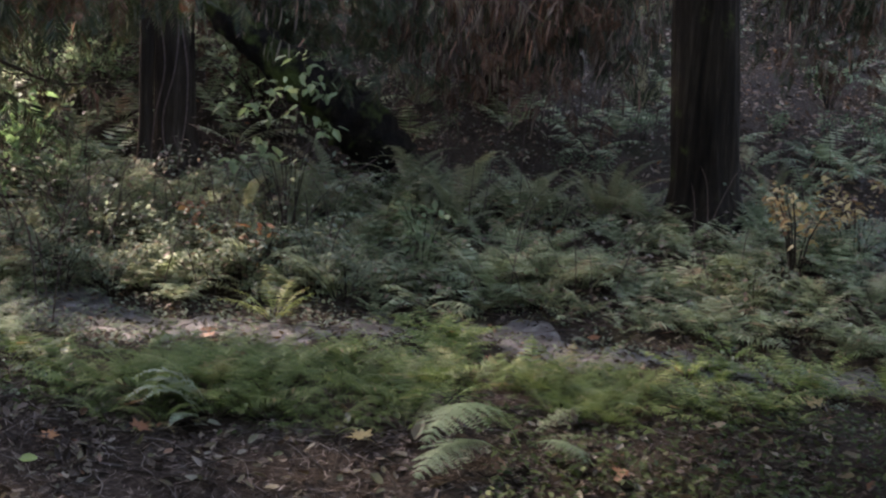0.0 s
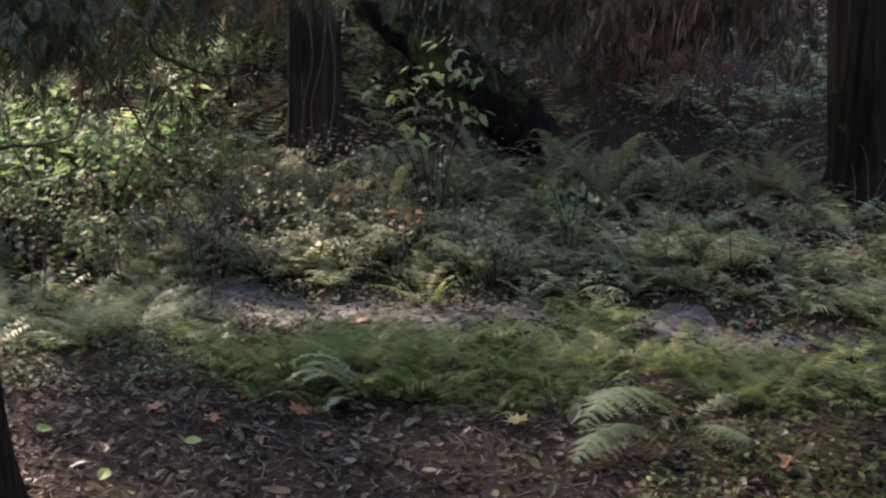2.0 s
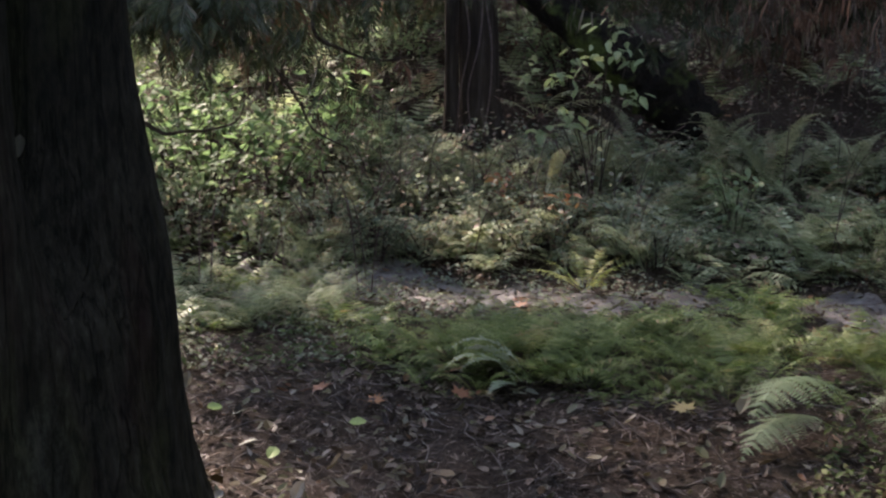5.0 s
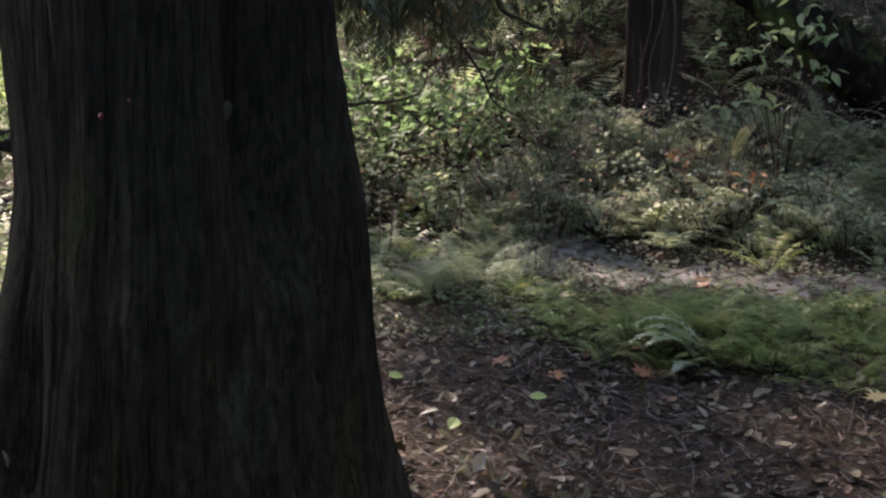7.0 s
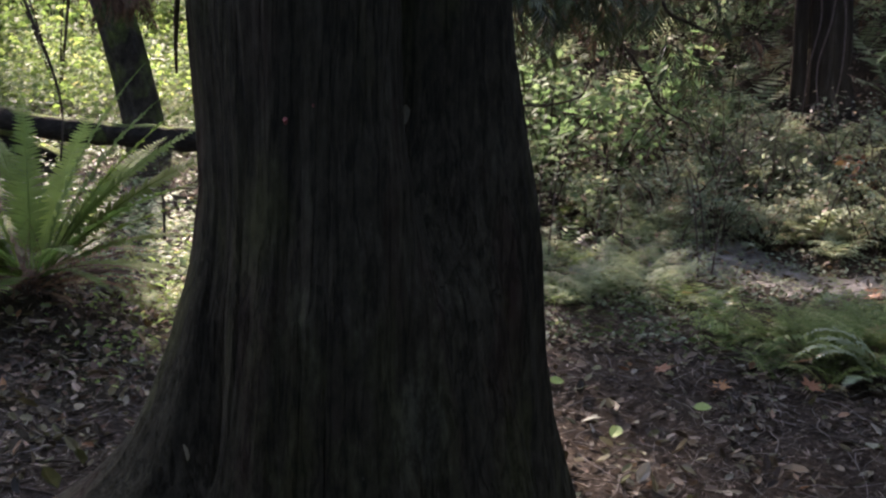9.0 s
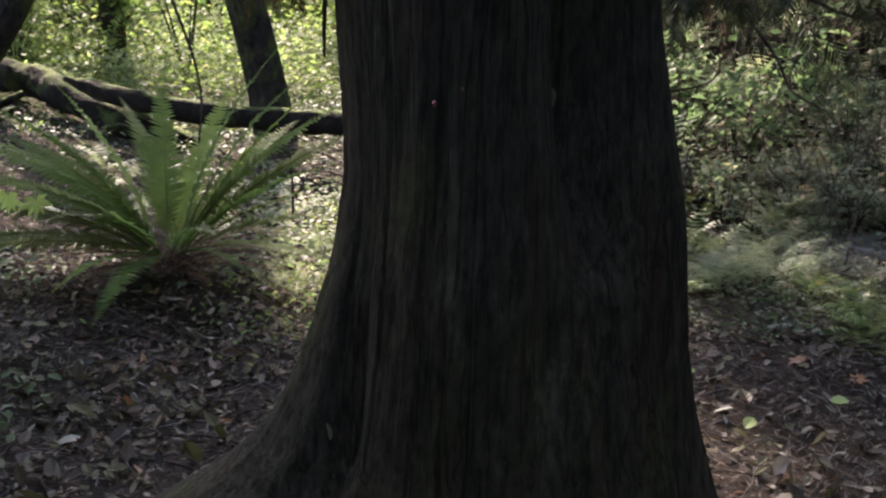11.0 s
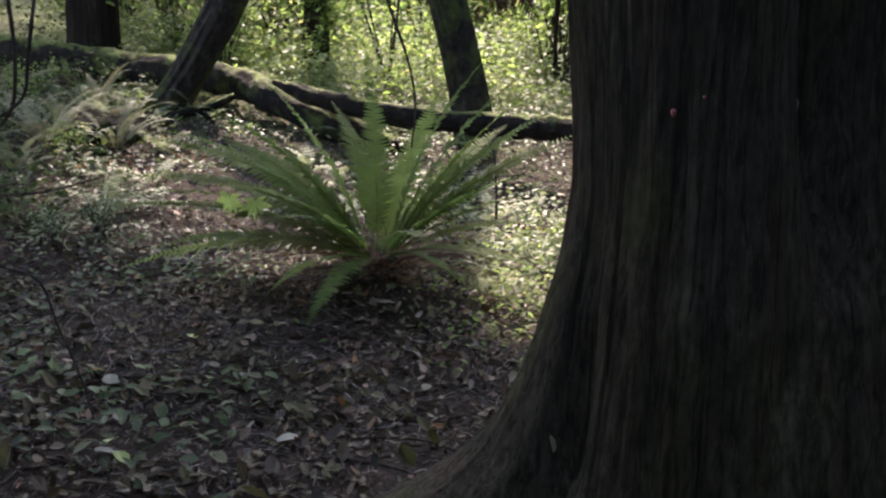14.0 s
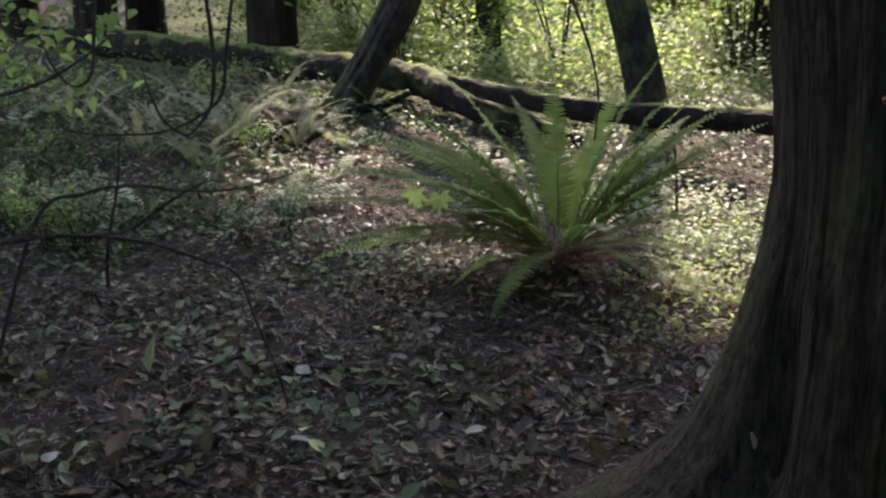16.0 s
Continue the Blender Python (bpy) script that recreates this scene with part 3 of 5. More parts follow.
def big_trunk():
    """The trunk with stringy bark: long wavering fissures between flat fibrous ridges."""
    around, up, height = 640, 170, 9
    verts, faces = [], []
    for i in range(up + 1):
        z = height * (i / up) ** 1.7
        for k in range(around):
            a = 2 * math.pi * k / around
            c, s = math.cos(a), math.sin(a)
            w = a + .14 * noise.noise((c * 2 + 3, s * 2, z * .8)) + .035 * noise.noise((c * 6, s * 6 + 3, z * 2.6))
            c, s = math.cos(w), math.sin(w)
            f, g = noise.noise((c * 6 + 3, s * 6, z * .22)), noise.noise((c * 17, s * 17 + 3, z * .5))
            h, e = noise.noise((c * 42, s * 42 + 3, z * 1.1)), noise.noise((c * 9, s * 9 + 7, z * 5.5))
            r = big_radius(z, a) - .010 * math.exp(-(f / .035) ** 2) - .0055 * math.exp(-(g / .045) ** 2) + .006 * f + .005 * g + .003 * h + .004 * e
            verts.append((math.cos(a) * r, math.sin(a) * r, z - .12))
    for i in range(up):
        for k in range(around):
            a, b = i * around + k, i * around + (k + 1) % around
            faces.append((a, b, b + around, a + around))
    faces.append(tuple(range(up * around, (up + 1) * around)))
    return mesh_of("trunk", verts, faces, CEDAR, True)


def build_big_cedar():
    ob = thing("cedar_tree", CEDAR_AT, "massive cedar trunk with dark stringy furrowed bark", "tree")
    part("trunk", big_trunk(), ob)
    # unseen crown, sized for the shade it gives
    part("crown", crown_mesh("crown", CANOPY, 5, 2600, 2.1, 6.5, 13, .4), ob)
    return ob


BIG = build_big_cedar()


def round_radius(r, flare, reach=.5, taper=.025):
    return lambda z, a: r * (1 - taper * z) + flare * max(0, 1 - z / reach) ** 2 * (1 + .35 * math.sin(4 * a + 1))


def tree(name, place, mat, r, flare, height, label, lean=(0, 0), crown=None, seed=0, curve=0.0, ridge=.02, group="", leaves=4500):
    ob = thing(name, place, label, "tree", group)
    around, up = (72, 50) if 10 < seed < 20 else (36, 24)
    part("trunk", trunk_mesh("trunk", mat, round_radius(r, flare), height, lean, around, up, 4, ridge, seed, curve), ob)
    # crowns sit mostly out of view and are sized to shape the light below
    if crown:
        rad, z0, z1 = crown
        grow = 1 / (1 + curve * 8) if curve >= 0 else 1 - curve * 1.6
        part("crown", crown_mesh("crown", CANOPY, seed + 100, leaves, rad, z0, z1, .42, (lean[0] * grow, lean[1] * grow)), ob)
    return ob


CEDAR_L = tree("cedar_tree", spot(18.85, 10.5), CEDAR_LIT, .165, .1, 9, "slender cedar trunk draped with hanging vines", (-.06, 0), (1.8, 6, 10), 11, leaves=1500)
part("side_stem", trunk_mesh("side_stem", CEDAR_LIT, round_radius(.055, .03), 5, (-.02, 0), 32, 30, 3, .012, 19), CEDAR_L, Matrix.Translation(spot(20.25, 10.4) - spot(18.85, 10.5)), "thin pale side stem")
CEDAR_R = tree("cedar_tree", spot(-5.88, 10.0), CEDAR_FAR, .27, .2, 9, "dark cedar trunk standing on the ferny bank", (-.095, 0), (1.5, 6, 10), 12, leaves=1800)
tree("cedar_tree", spot(4.25, 12.6), REDROT, .19, .1, 9, "reddish-brown cedar trunk on the slope behind", (-.07, 0), (1.4, 5.5, 10), 13)
tree("alder_tree", spot(49.5, 10.0), ALDER, .155, .05, 9, "mossy alder trunk beside a fallen log", (-.071, -.114), (3.5, 6, 10), 14, -.5, leaves=3300)
tree("alder_tree", spot(64.15, 11.1), ALDER, .175, .07, 9, "leaning curved alder trunk with mossy bark", (.42, .60), (2.4, 6, 10), 15, .2, .028, leaves=3000)
tree("alder_tree", spot(56.8, 13.8), ALDER, .14, .05, 9, "thin upright alder trunk in the sunny glade", (.02, .03), (1.6, 8, 11), 16, leaves=1500)
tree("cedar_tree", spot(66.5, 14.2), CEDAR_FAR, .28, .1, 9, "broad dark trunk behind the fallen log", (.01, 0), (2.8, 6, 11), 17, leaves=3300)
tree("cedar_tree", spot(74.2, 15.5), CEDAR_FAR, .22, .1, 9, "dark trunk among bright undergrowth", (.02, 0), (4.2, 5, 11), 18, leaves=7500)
# cedars added to block sun and sky; each crown is tuned for its shade
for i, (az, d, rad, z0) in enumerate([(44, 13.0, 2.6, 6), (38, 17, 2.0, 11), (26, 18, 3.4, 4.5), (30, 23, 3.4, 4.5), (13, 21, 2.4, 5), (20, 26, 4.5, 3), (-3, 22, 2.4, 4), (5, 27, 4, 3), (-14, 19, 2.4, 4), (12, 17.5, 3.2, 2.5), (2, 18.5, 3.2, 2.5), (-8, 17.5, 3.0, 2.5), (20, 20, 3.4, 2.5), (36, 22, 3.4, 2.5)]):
    tree("cedar_tree", spot(az, d), CEDAR_FAR, .23, .1, 14 if i == 1 else 9, "dark cedar added on the slope, its crown blocking light", (0, 0), (rad, z0, 15 if i == 1 else 11 if i < 9 else 8.5), 60 + i, group="cedars on the slope", leaves=900 if i == 0 else 2800 if i == 1 else 3200 if i == 2 else 1050 if i in (3, 5, 12, 13) else 1000 if i < 9 else 800)
# the first three are added for shade only; all crowns darken the glade's far side
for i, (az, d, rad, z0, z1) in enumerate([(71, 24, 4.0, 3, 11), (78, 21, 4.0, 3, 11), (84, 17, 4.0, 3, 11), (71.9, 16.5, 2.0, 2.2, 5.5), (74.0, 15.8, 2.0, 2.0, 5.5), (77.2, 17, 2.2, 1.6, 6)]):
    tree("cedar_tree", spot(az, d), CEDAR_FAR, .25, .1, 9, "dark cedar beyond the glade with a crown added for shade", (0, 0), (rad, z0, z1), 80 + i, group="cedars beyond the glade", leaves=2600 if i < 3 else 2000)
# unseen dark wood behind the camera, added to block the light from there
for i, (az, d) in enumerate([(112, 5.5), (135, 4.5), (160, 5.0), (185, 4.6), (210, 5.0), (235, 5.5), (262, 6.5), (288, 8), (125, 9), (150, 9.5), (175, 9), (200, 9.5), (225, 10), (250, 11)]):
    tree("cedar_tree", spot(az, d), CEDAR_FAR, .25, .1, 9, "unseen cedar with dense low boughs, added to block light", (0, 0), (2.6, 1.2, 6.5), 30 + i, group="cedars behind the walk")


# stands out of view; added only for the shade it casts on the ferns
tree("cedar_tree", spot(-34, 6.2), CEDAR_FAR, .25, .1, 9, "unseen cedar added so that its boughs shade the ferns", (0, 0), (3.8, 3.0, 7), 48, leaves=9500)


# one more unseen shade tree, added on the right
tree("cedar_tree", spot(-54, 5.6), CEDAR_FAR, .25, .1, 9, "unseen cedar with dense low boughs, added to block light", (0, 0), (2.6, 1.2, 6.5), 49, group="cedars behind the walk")


# ---- fallen logs ----
def log(name, points, radii, label, mat=LOGBARK, seed=1, sides=20):
    line = bend(points, 8)
    rr = np.interp(np.linspace(0, 1, len(line)), np.linspace(0, 1, len(radii)), radii)
    rnd = random.Random(seed)
    rr = rr * np.array([rnd.uniform(.88, 1.14) for _ in rr])
    v, f = tube(line, rr, sides, .22, seed)
    return tagged(new(name, mesh_of(name, v, f, mat, True)), label, "log")


log("fallen_log", [(-4.9, 5.85, .83), (-6.05, 5.86, .78), (-6.64, 5.69, .76), (-7.48, 5.32, .79), (-8.2, 5.1, .88), (-8.55, 4.97, .97)],
    [.085, .088, .085, .085, .075, .02], "slim fallen mossy log resting on a thicker one", sides=28)
log("fallen_log", [(-7.6, 5.55, .46), (-8.2, 5.24, .66), (-9.0, 5.22, .80), (-9.56, 5.29, .87), (-10.74, 5.23, .90), (-12.3, 4.72, .95), (-13.6, 4.3, 1.04), (-15.5, 3.6, 1.1)],
    [.10, .115, .125, .13, .14, .155, .165, .17], "thick fallen mossy log lying across the glade", seed=4, sides=28)
log("fallen_log", [(-3.7, 10.4, 2.75), (-3.0, 10.0, 2.2), (-2.6, 9.95, 1.92), (-2.17, 9.95, 1.62), (-1.8, 10.0, 1.36), (-1.5, 10.05, 1.05)], [.12, .14, .17, .22, .25, .22], "thick dark mossy log slanting down the bank", MOSSLOG, 5, 28)
log("rotten_log", [(-8.95, 3.30, .50), (-9.0, 3.55, .58), (-9.05, 3.82, .57), (-9.1, 4.08, .46)], [.09, .13, .12, .07], "short rotten log covered in moss", MOSSLOG, 7)

# ---- ferns ----


def fern_zone(count, az0, az1, d0, d1, fronds, n, size, label, group, seed):
    rng = np.random.default_rng(seed)
    for i, p in enumerate(off_path(sector(rng, count, az0, az1, d0, d1))):
        fern(p, fronds, int(rng.integers(n - 2, n + 2)), float(rng.uniform(*size)), seed * 1000 + i, label, group)


fern_zone(72, 5, 21, 5.45, 6.6, FRONT_FRONDS, 8, (.2, .37), "low feathery green fern on dark soil", "ferns before the path", 1)
fern_zone(16, -5, 20, 5.8, 6.6, FRONT_FRONDS, 6, (.38, .5), "feathery green fern standing over smaller ones", "ferns before the path", 10)
fern_zone(34, -6, 5, 5.95, 6.8, FRONT_FRONDS, 8, (.2, .36), "low feathery green fern on dark soil", "ferns before the path", 8)
fern_zone(125, -16, 28, 7.9, 10.2, LADY_FRONDS, 8, (.34, .62), "feathery green fern on the bank", "ferns on the bank", 2)
fern_zone(46, 24, 37, 6.2, 9.5, LADY_FRONDS, 7, (.26, .44), "feathery green fern among low shrubs", "ferns on the bank", 3)


def massed_ferns(name, label, fronds, places, n, size, seed, mat=LADY_MIX):
    """Ferns too many to count, joined."""
    rng = np.random.default_rng(seed)
    kits = [(np.array([tuple(q.co) for q in me.vertices]), [tuple(q.vertices) for q in me.polygons]) for me in fronds]
    verts, faces, k = [], [], 0
    for p in off_path(places):
        turn, scale = rng.uniform(0, 6.28), rng.uniform(*size)
        for i in range(n):
            base, quads = kits[int(rng.integers(len(kits)))]
            m = np.array(Euler((rng.uniform(-.2, .15), rng.uniform(-.15, .15), turn + 6.28 * (i + rng.uniform(-.3, .3)) / n)).to_matrix()) * scale * rng.uniform(.7, 1.1)
            verts.append(base @ m.T + p - (0, 0, .015))
            faces += [tuple(q + k for q in f) for f in quads]
            k += len(base)
    return tagged(new(name, mesh_of(name, np.concatenate(verts).tolist(), faces, mat)), label, "ferns", kind="stuff")


rng = np.random.default_rng(44)
massed_ferns("massed_ferns", "dense feathery ferns covering the bank", LADY_FAR, sector(rng, 190, -17, 26, 7.9, 10.4), 7, (.3, .55), 1)
massed_ferns("massed_ferns", "small feathery ferns at the foot of the bank", LADY_FAR, sector(rng, 56, -15, 25, 7.75, 8.35), 7, (.2, .36), 7)
massed_ferns("massed_ferns", "low ferns along the edge of the glade", LADY_FAR, np.concatenate([sector(rng, 30, 63, 87, 7.6, 11.5), sector(rng, 10, 48, 60, 7.5, 9.5)]), 6, (.22, .45), 4)
massed_ferns("massed_ferns", "ferns on the shaded slope", LADY_FAR, np.concatenate([sector(rng, 60, -5, 34, 10.4, 17), sector(rng, 12, -17, -5, 10.4, 17)]), 7, (.45, .75), 2)
massed_ferns("massed_ferns", "small ferns beside the path", LADY_FAR, np.concatenate([sector(rng, 36, 4, 24, 5.6, 6.7), sector(rng, 18, -12, 4, 6.1, 6.8), sector(rng, 36, 23, 38, 6.2, 9), sector(rng, 22, 3.5, 8, 6.8, 7.7), sector(rng, 26, -17, -6, 6.6, 7.8)]), 6, (.2, .42), 3, GREEN_MIX)
fern_zone(15, 24, 35, 6.3, 7.9, LADY_FRONDS, 8, (.32, .55), "pale green fern beside the path", "ferns on the bank", 51)
fern_zone(13, 56, 82, 7.8, 12, LADY_FAR, 7, (.3, .55), "low fern in the sunny glade", "ferns in the glade", 5)

for i, (az, d, k) in enumerate([(13, 9.5, .95), (9.2, 9.5, .9), (5.4, 9.5, 1.0), (2.2, 9.7, .95), (-1.2, 10.0, .8), (15.5, 9.3, .7), (23, 9.2, .6), (-8.5, 10.6, .7), (7.4, 9.9, .9), (11.3, 9.9, .85),
                               (66, 9.8, .6), (69, 9.9, .7), (72, 10.4, .65), (70.5, 9.2, .55), (8, 12.5, .8), (-2, 13, .8), (25, 11, .8)]):
    fern(spot(az, d), SWORD_PALE, 14, k, 900 + i, "arching greyish-green sword fern on the bank", "sword ferns", name="sword_fern", lean=.1)

# the large sword fern
FERN_AT = Vector((-4.68, 3.13))
big_fern = thing("sword_fern", (FERN_AT.x, FERN_AT.y, float(relief(*FERN_AT)) + .08), "large arching sword fern backlit by the sun", "fern")
rnd = random.Random(77)
# each frond: bearing (0 along the slope towards the path, 90 away from the walk), rise at the foot and at the tip (degrees from upright), length
FANNED = [(182, 42, 96, 1.1), (172, 34, 88, 1.1), (190, 24, 66, .98), (160, 30, 76, 1.0), (8, 10, 44, 1.0), (-6, 24, 58, 1.05), (4, 36, 70, .98), (-12, 48, 84, .86), (178, 60, 98, 1.12), (186, 70, 112, 1.05),
          (196, 54, 96, 1.05), (176, 50, 102, 1.12), (0, 68, 118, .66), (12, 74, 122, .6), (-112, 74, 118, .8), (-128, 68, 112, .7), (-60, 62, 112, .6), (95, 20, 56, .95), (70, 26, 62, .95), (115, 32, 70, 1.0),
          (-75, 44, 100, .7), (-125, 40, 96, .75), (45, 34, 72, .9), (140, 40, 84, 1.0), (210, 38, 88, .9), (-35, 38, 78, .85), (85, 46, 90, .9), (170, 18, 50, .9),
          (184, 32, 80, 1.05), (176, 46, 92, 1.0), (-2, 16, 50, .95), (2, 28, 64, 1.0), (-10, 54, 92, .7), (200, 62, 106, .95)]
for bearing, foot, tip, k in FANNED:
    k *= 1.12
    yaw = radians(-37.3 + bearing + rnd.uniform(-5, 5))
    me = sword_frond("frond", SWORD, foot, tip, rnd.randrange(1000), 44, .098, .9, .0105)
    part("frond", me, big_fern, Matrix.LocRotScale(Vector((-math.sin(yaw) * .05, math.cos(yaw) * .05, 0)), Euler((0, rnd.uniform(-.3, .3), yaw)), Vector((k, k, k))))
for i in range(64):
    k = rnd.uniform(.4, .85) * (.55 if math.cos(i * .57 - radians(-127.3)) > .6 else 1)
    part("dead_frond", SWORD_DEAD[i % 4], big_fern, Matrix.LocRotScale(Vector((rnd.uniform(-.08, .08), rnd.uniform(-.08, .08), rnd.uniform(-.08, .02))), Euler((rnd.uniform(-.25, .05), rnd.uniform(-.4, .4), i * .57)), Vector((k, k, k))), "brown withered frond")

rng = np.random.default_rng(57)
for i in range(30):
    u, w = rng.uniform(0, 1), rng.normal(0, .28)
    x, y = -4.3 - 1.0 * u + w * .58, 3.3 + 1.5 * u + w * .5
    if math.hypot(x + 4.68, y - 3.13) < .5:
        continue
    fern((x, y, float(relief(x, y))), LIME_FRONDS if i % 3 == 1 else FRONT_FRONDS, 6, float(rng.uniform(.15, .28)), 330 + i, "small yellow-green fern in a patch of sun", "small ferns in the sun")

rng = np.random.default_rng(58)
for i in range(14):
    x, y = float(rng.normal(-4.25, .3)), float(rng.normal(3.75, .35))
    if math.hypot(x + 4.68, y - 3.13) > .5:
        fern((x, y, float(relief(x, y))), (LIME_FRONDS, FRONT_FRONDS)[i % 2], 6, float(rng.uniform(.14, .24)), 370 + i, "small yellow-green fern in a patch of sun", "small ferns in the sun")

for i in range(30):
    k = rnd.uniform(.2, .38)
    part("stub", STUBS[i % 2], big_fern, Matrix.LocRotScale(Vector((rnd.gauss(0, .1), rnd.gauss(0, .1), -.08)), Euler((rnd.uniform(-.3, .3), rnd.uniform(-.3, .3), rnd.uniform(0, 6.28))), Vector((k, k, k))), "reddish-brown dead stalk")

# single ferns that stand out
def laid_fern(name, place, label, blades):
    """A fern whose fronds lie in given directions: mesh, foot (x, y, up), way (x, y), length."""
    ob = thing(name, (*place, float(relief(*place))), label, "fern")
    for me, (fx, fy, fz), (wx, wy), k, tip in blades:
        m = Matrix.LocRotScale(Vector((fx - place[0], fy - place[1], fz)), Euler((0, tip, math.atan2(-wx, wy))), Vector((k, k, k)))
        part("frond", me, ob, m)
    return ob


DROOP = frond_set(lady_frond, "frond", PALE, [(48, 142), (56, 148), (52, 132)], 55, pairs=20, wide=.27, leaflets=10, fat=.1)
GLOSS = frond_set(sword_frond, "frond", GLOSSY, [(30, 140), (42, 145), (60, 130)], 58, pairs=20, wide=.2, blade=.024)
laid_fern("fern", (.06, 5.25), "pale feathery fern drooping over bare soil", [
    (DROOP[0], (.02, 5.22, .12), (-.48, -.87), .74, .1), (DROOP[1], (.0, 5.02, .05), (-.60, -.80), .60, .1), (DROOP[2], (.12, 5.16, .04), (.72, -.69), .42, -.1),
    (FRONT_FRONDS[2], (.06, 5.28, .02), (-.5, .6), .42, 0), (LADY_FRONDS[1], (.10, 5.28, .02), (.6, .5), .40, 0), (LADY_FRONDS[4], (.1, 5.25, .02), (.9, .1), .38, 0)])
laid_fern("sword_fern", (-1.40, 5.2), "drooping glossy grey-green fern on bare soil", [
    (GLOSS[0], (-1.40, 5.20, .03), (-.92, -.39), .47, .1), (GLOSS[1], (-1.42, 5.16, .03), (-.82, -.57), .44, .1), (GLOSS[0], (-1.43, 5.12, .02), (-.68, -.73), .36, .0),
    (GLOSS[1], (-1.42, 5.22, .03), (-.99, -.1), .42, .0), (GLOSS[2], (-1.42, 5.10, .02), (-.2, -.95), .28, .0)])
fern((-1.62, 7.0, float(relief(-1.62, 7.0))), LIME_FRONDS, 8, .42, 302, "yellowing fern beside the muddy path", "")


# ---- shrubs ----
def shrub_meshes(seed, stems, height, width, leaves, leaf_size, mat, shape=OVATE):
    rng = np.random.default_rng(seed)
    wood, places = [], []
    for i in range(stems):
        a, r = rng.uniform(0, 6.28), width * math.sqrt(rng.uniform(.1, 1))
        h = height * rng.uniform(.6, 1.0)
        end = Vector((r * math.cos(a), r * math.sin(a), h))
        line = bend([(0.03 * math.cos(a), .03 * math.sin(a), -.04), end * .35 + Vector((0, 0, h * .15)), end * .75 + Vector((0, 0, .05 * h)), end], 4)
        wood.append(tube(line[::2], np.linspace(.008, .002, len(line[::2])) * (height + .3), 4))
        for _ in range(leaves // stems):
            u = rng.uniform(.3, 1) ** .8
            q = line[int(u * (len(line) - 1))]
            places.append(q + Vector(rng.normal(0, width * .16, 3)) * (.6 + .4 * u))
    v, f = join(*wood)
    n = len(places)
    lv, lf = scatter(np.array([tuple(q) for q in places]), rng.uniform(.6, 1.25, n) * leaf_size, rng.uniform(0, 6.28, n), rng.normal(-.25, .35, n), rng.normal(0, .4, n), shape)
    return mesh_of("branching_stem", v, f, TWIG, True), mesh_of("foliage", lv, lf, mat)


def shrub(place, meshes, size, turn, label, group=""):
    ob = thing("shrub", place, label, "shrub", group, rz=turn, size=size)
    part("branching_stem", meshes[0], ob)
    part("foliage", meshes[1], ob)
    return ob


GREEN_SHRUBS = [shrub_meshes(i, 10, .85, .5, 190, .105, LEAF_BANK) for i in range(5)]
FINE_SHRUBS = [shrub_meshes(20 + i, 12, .7, .4, 240, .064, LEAF_BANK) for i in range(4)]
GLADE_SHRUBS = [shrub_meshes(40 + i, 10, 1.0, .6, 420, .085, LEAF) for i in range(5)]
LIME_SHRUBS = [shrub_meshes(46 + i, 9, .95, .62, 150, .12, LEAF_LIME) for i in range(3)]


def tall_shrub(place, tips, label):
    """A few bare arching stems that carry drooping sprays of large leaves at their tips."""
    rng, rnd = np.random.default_rng(60), random.Random(60)
    ob = thing("shrub", place, label, "shrub")
    wood, leaves = [], []
    for tip in tips:
        end = Vector(tip) - Vector(place)
        line = bend([(rnd.uniform(-.05, .05), rnd.uniform(-.05, .05), -.05), end * .4 + Vector((0, 0, end.z * .12)), end * .8 + Vector((0, 0, .06)), end], 5)
        wood.append(tube(line, np.linspace(.006, .002, len(line)), 5))
        for i in range(13):
            q = line[-1 - i // 3] + Vector((rnd.gauss(0, .075), rnd.gauss(0, .06), rnd.gauss(0, .025)))
            leaves.append((q, rnd.uniform(.065, .125), rnd.uniform(0, 6.28)))
    n = len(leaves)
    part("branching_stem", mesh_of("branching_stem", *join(*wood), TWIG, True), ob)
    part("foliage", mesh_of("foliage", *scatter(np.array([tuple(q) for q, _, _ in leaves]), [k for _, k, _ in leaves], np.array([y for _, _, y in leaves]), rng.normal(-.5, .3, n), rng.normal(0, .4, n), OVATE), LEAF_PALE), ob)
    return ob


tall_shrub(spot(13.3, 8.95), [(-2.46, 8.25, 1.56), (-2.24, 8.33, 1.55), (-2.06, 8.38, 1.72), (-1.89, 8.42, 1.9), (-1.75, 8.45, 1.73), (-1.95, 8.4, 1.5), (-2.18, 8.34, 1.28), (-2.04, 8.38, 1.2), (-1.76, 8.46, 1.43), (-2.3, 8.2, 1.15)],
           "leafy shrub with large pale green leaves")
shrub(spot(6.8, 8.5), shrub_meshes(61, 7, .6, .28, 130, .075, LEAF_PALE), 1.0, .3, "small shrub with yellow-green leaves")
shrub(spot(-10.2, 9.0), shrub_meshes(62, 8, .75, .35, 150, .075, LEAF_GOLD), 1.0, .5, "autumn shrub with pale orange leaves")
shrub(spot(-12.5, 9.6), shrub_meshes(63, 8, .7, .35, 120, .075, LEAF_GOLD), 1.0, .9, "autumn shrub with pale orange leaves")
for az, d, turn in [(17.4, 8.6, .4), (14.55, 8.2, 2.1)]:
    shrub(spot(az, d), shrub_meshes(64, 4, .42, .16, 34, .075, LEAF_RUST), 1.0, turn, "small sapling with a few rusty orange leaves", "rusty saplings on the bank")


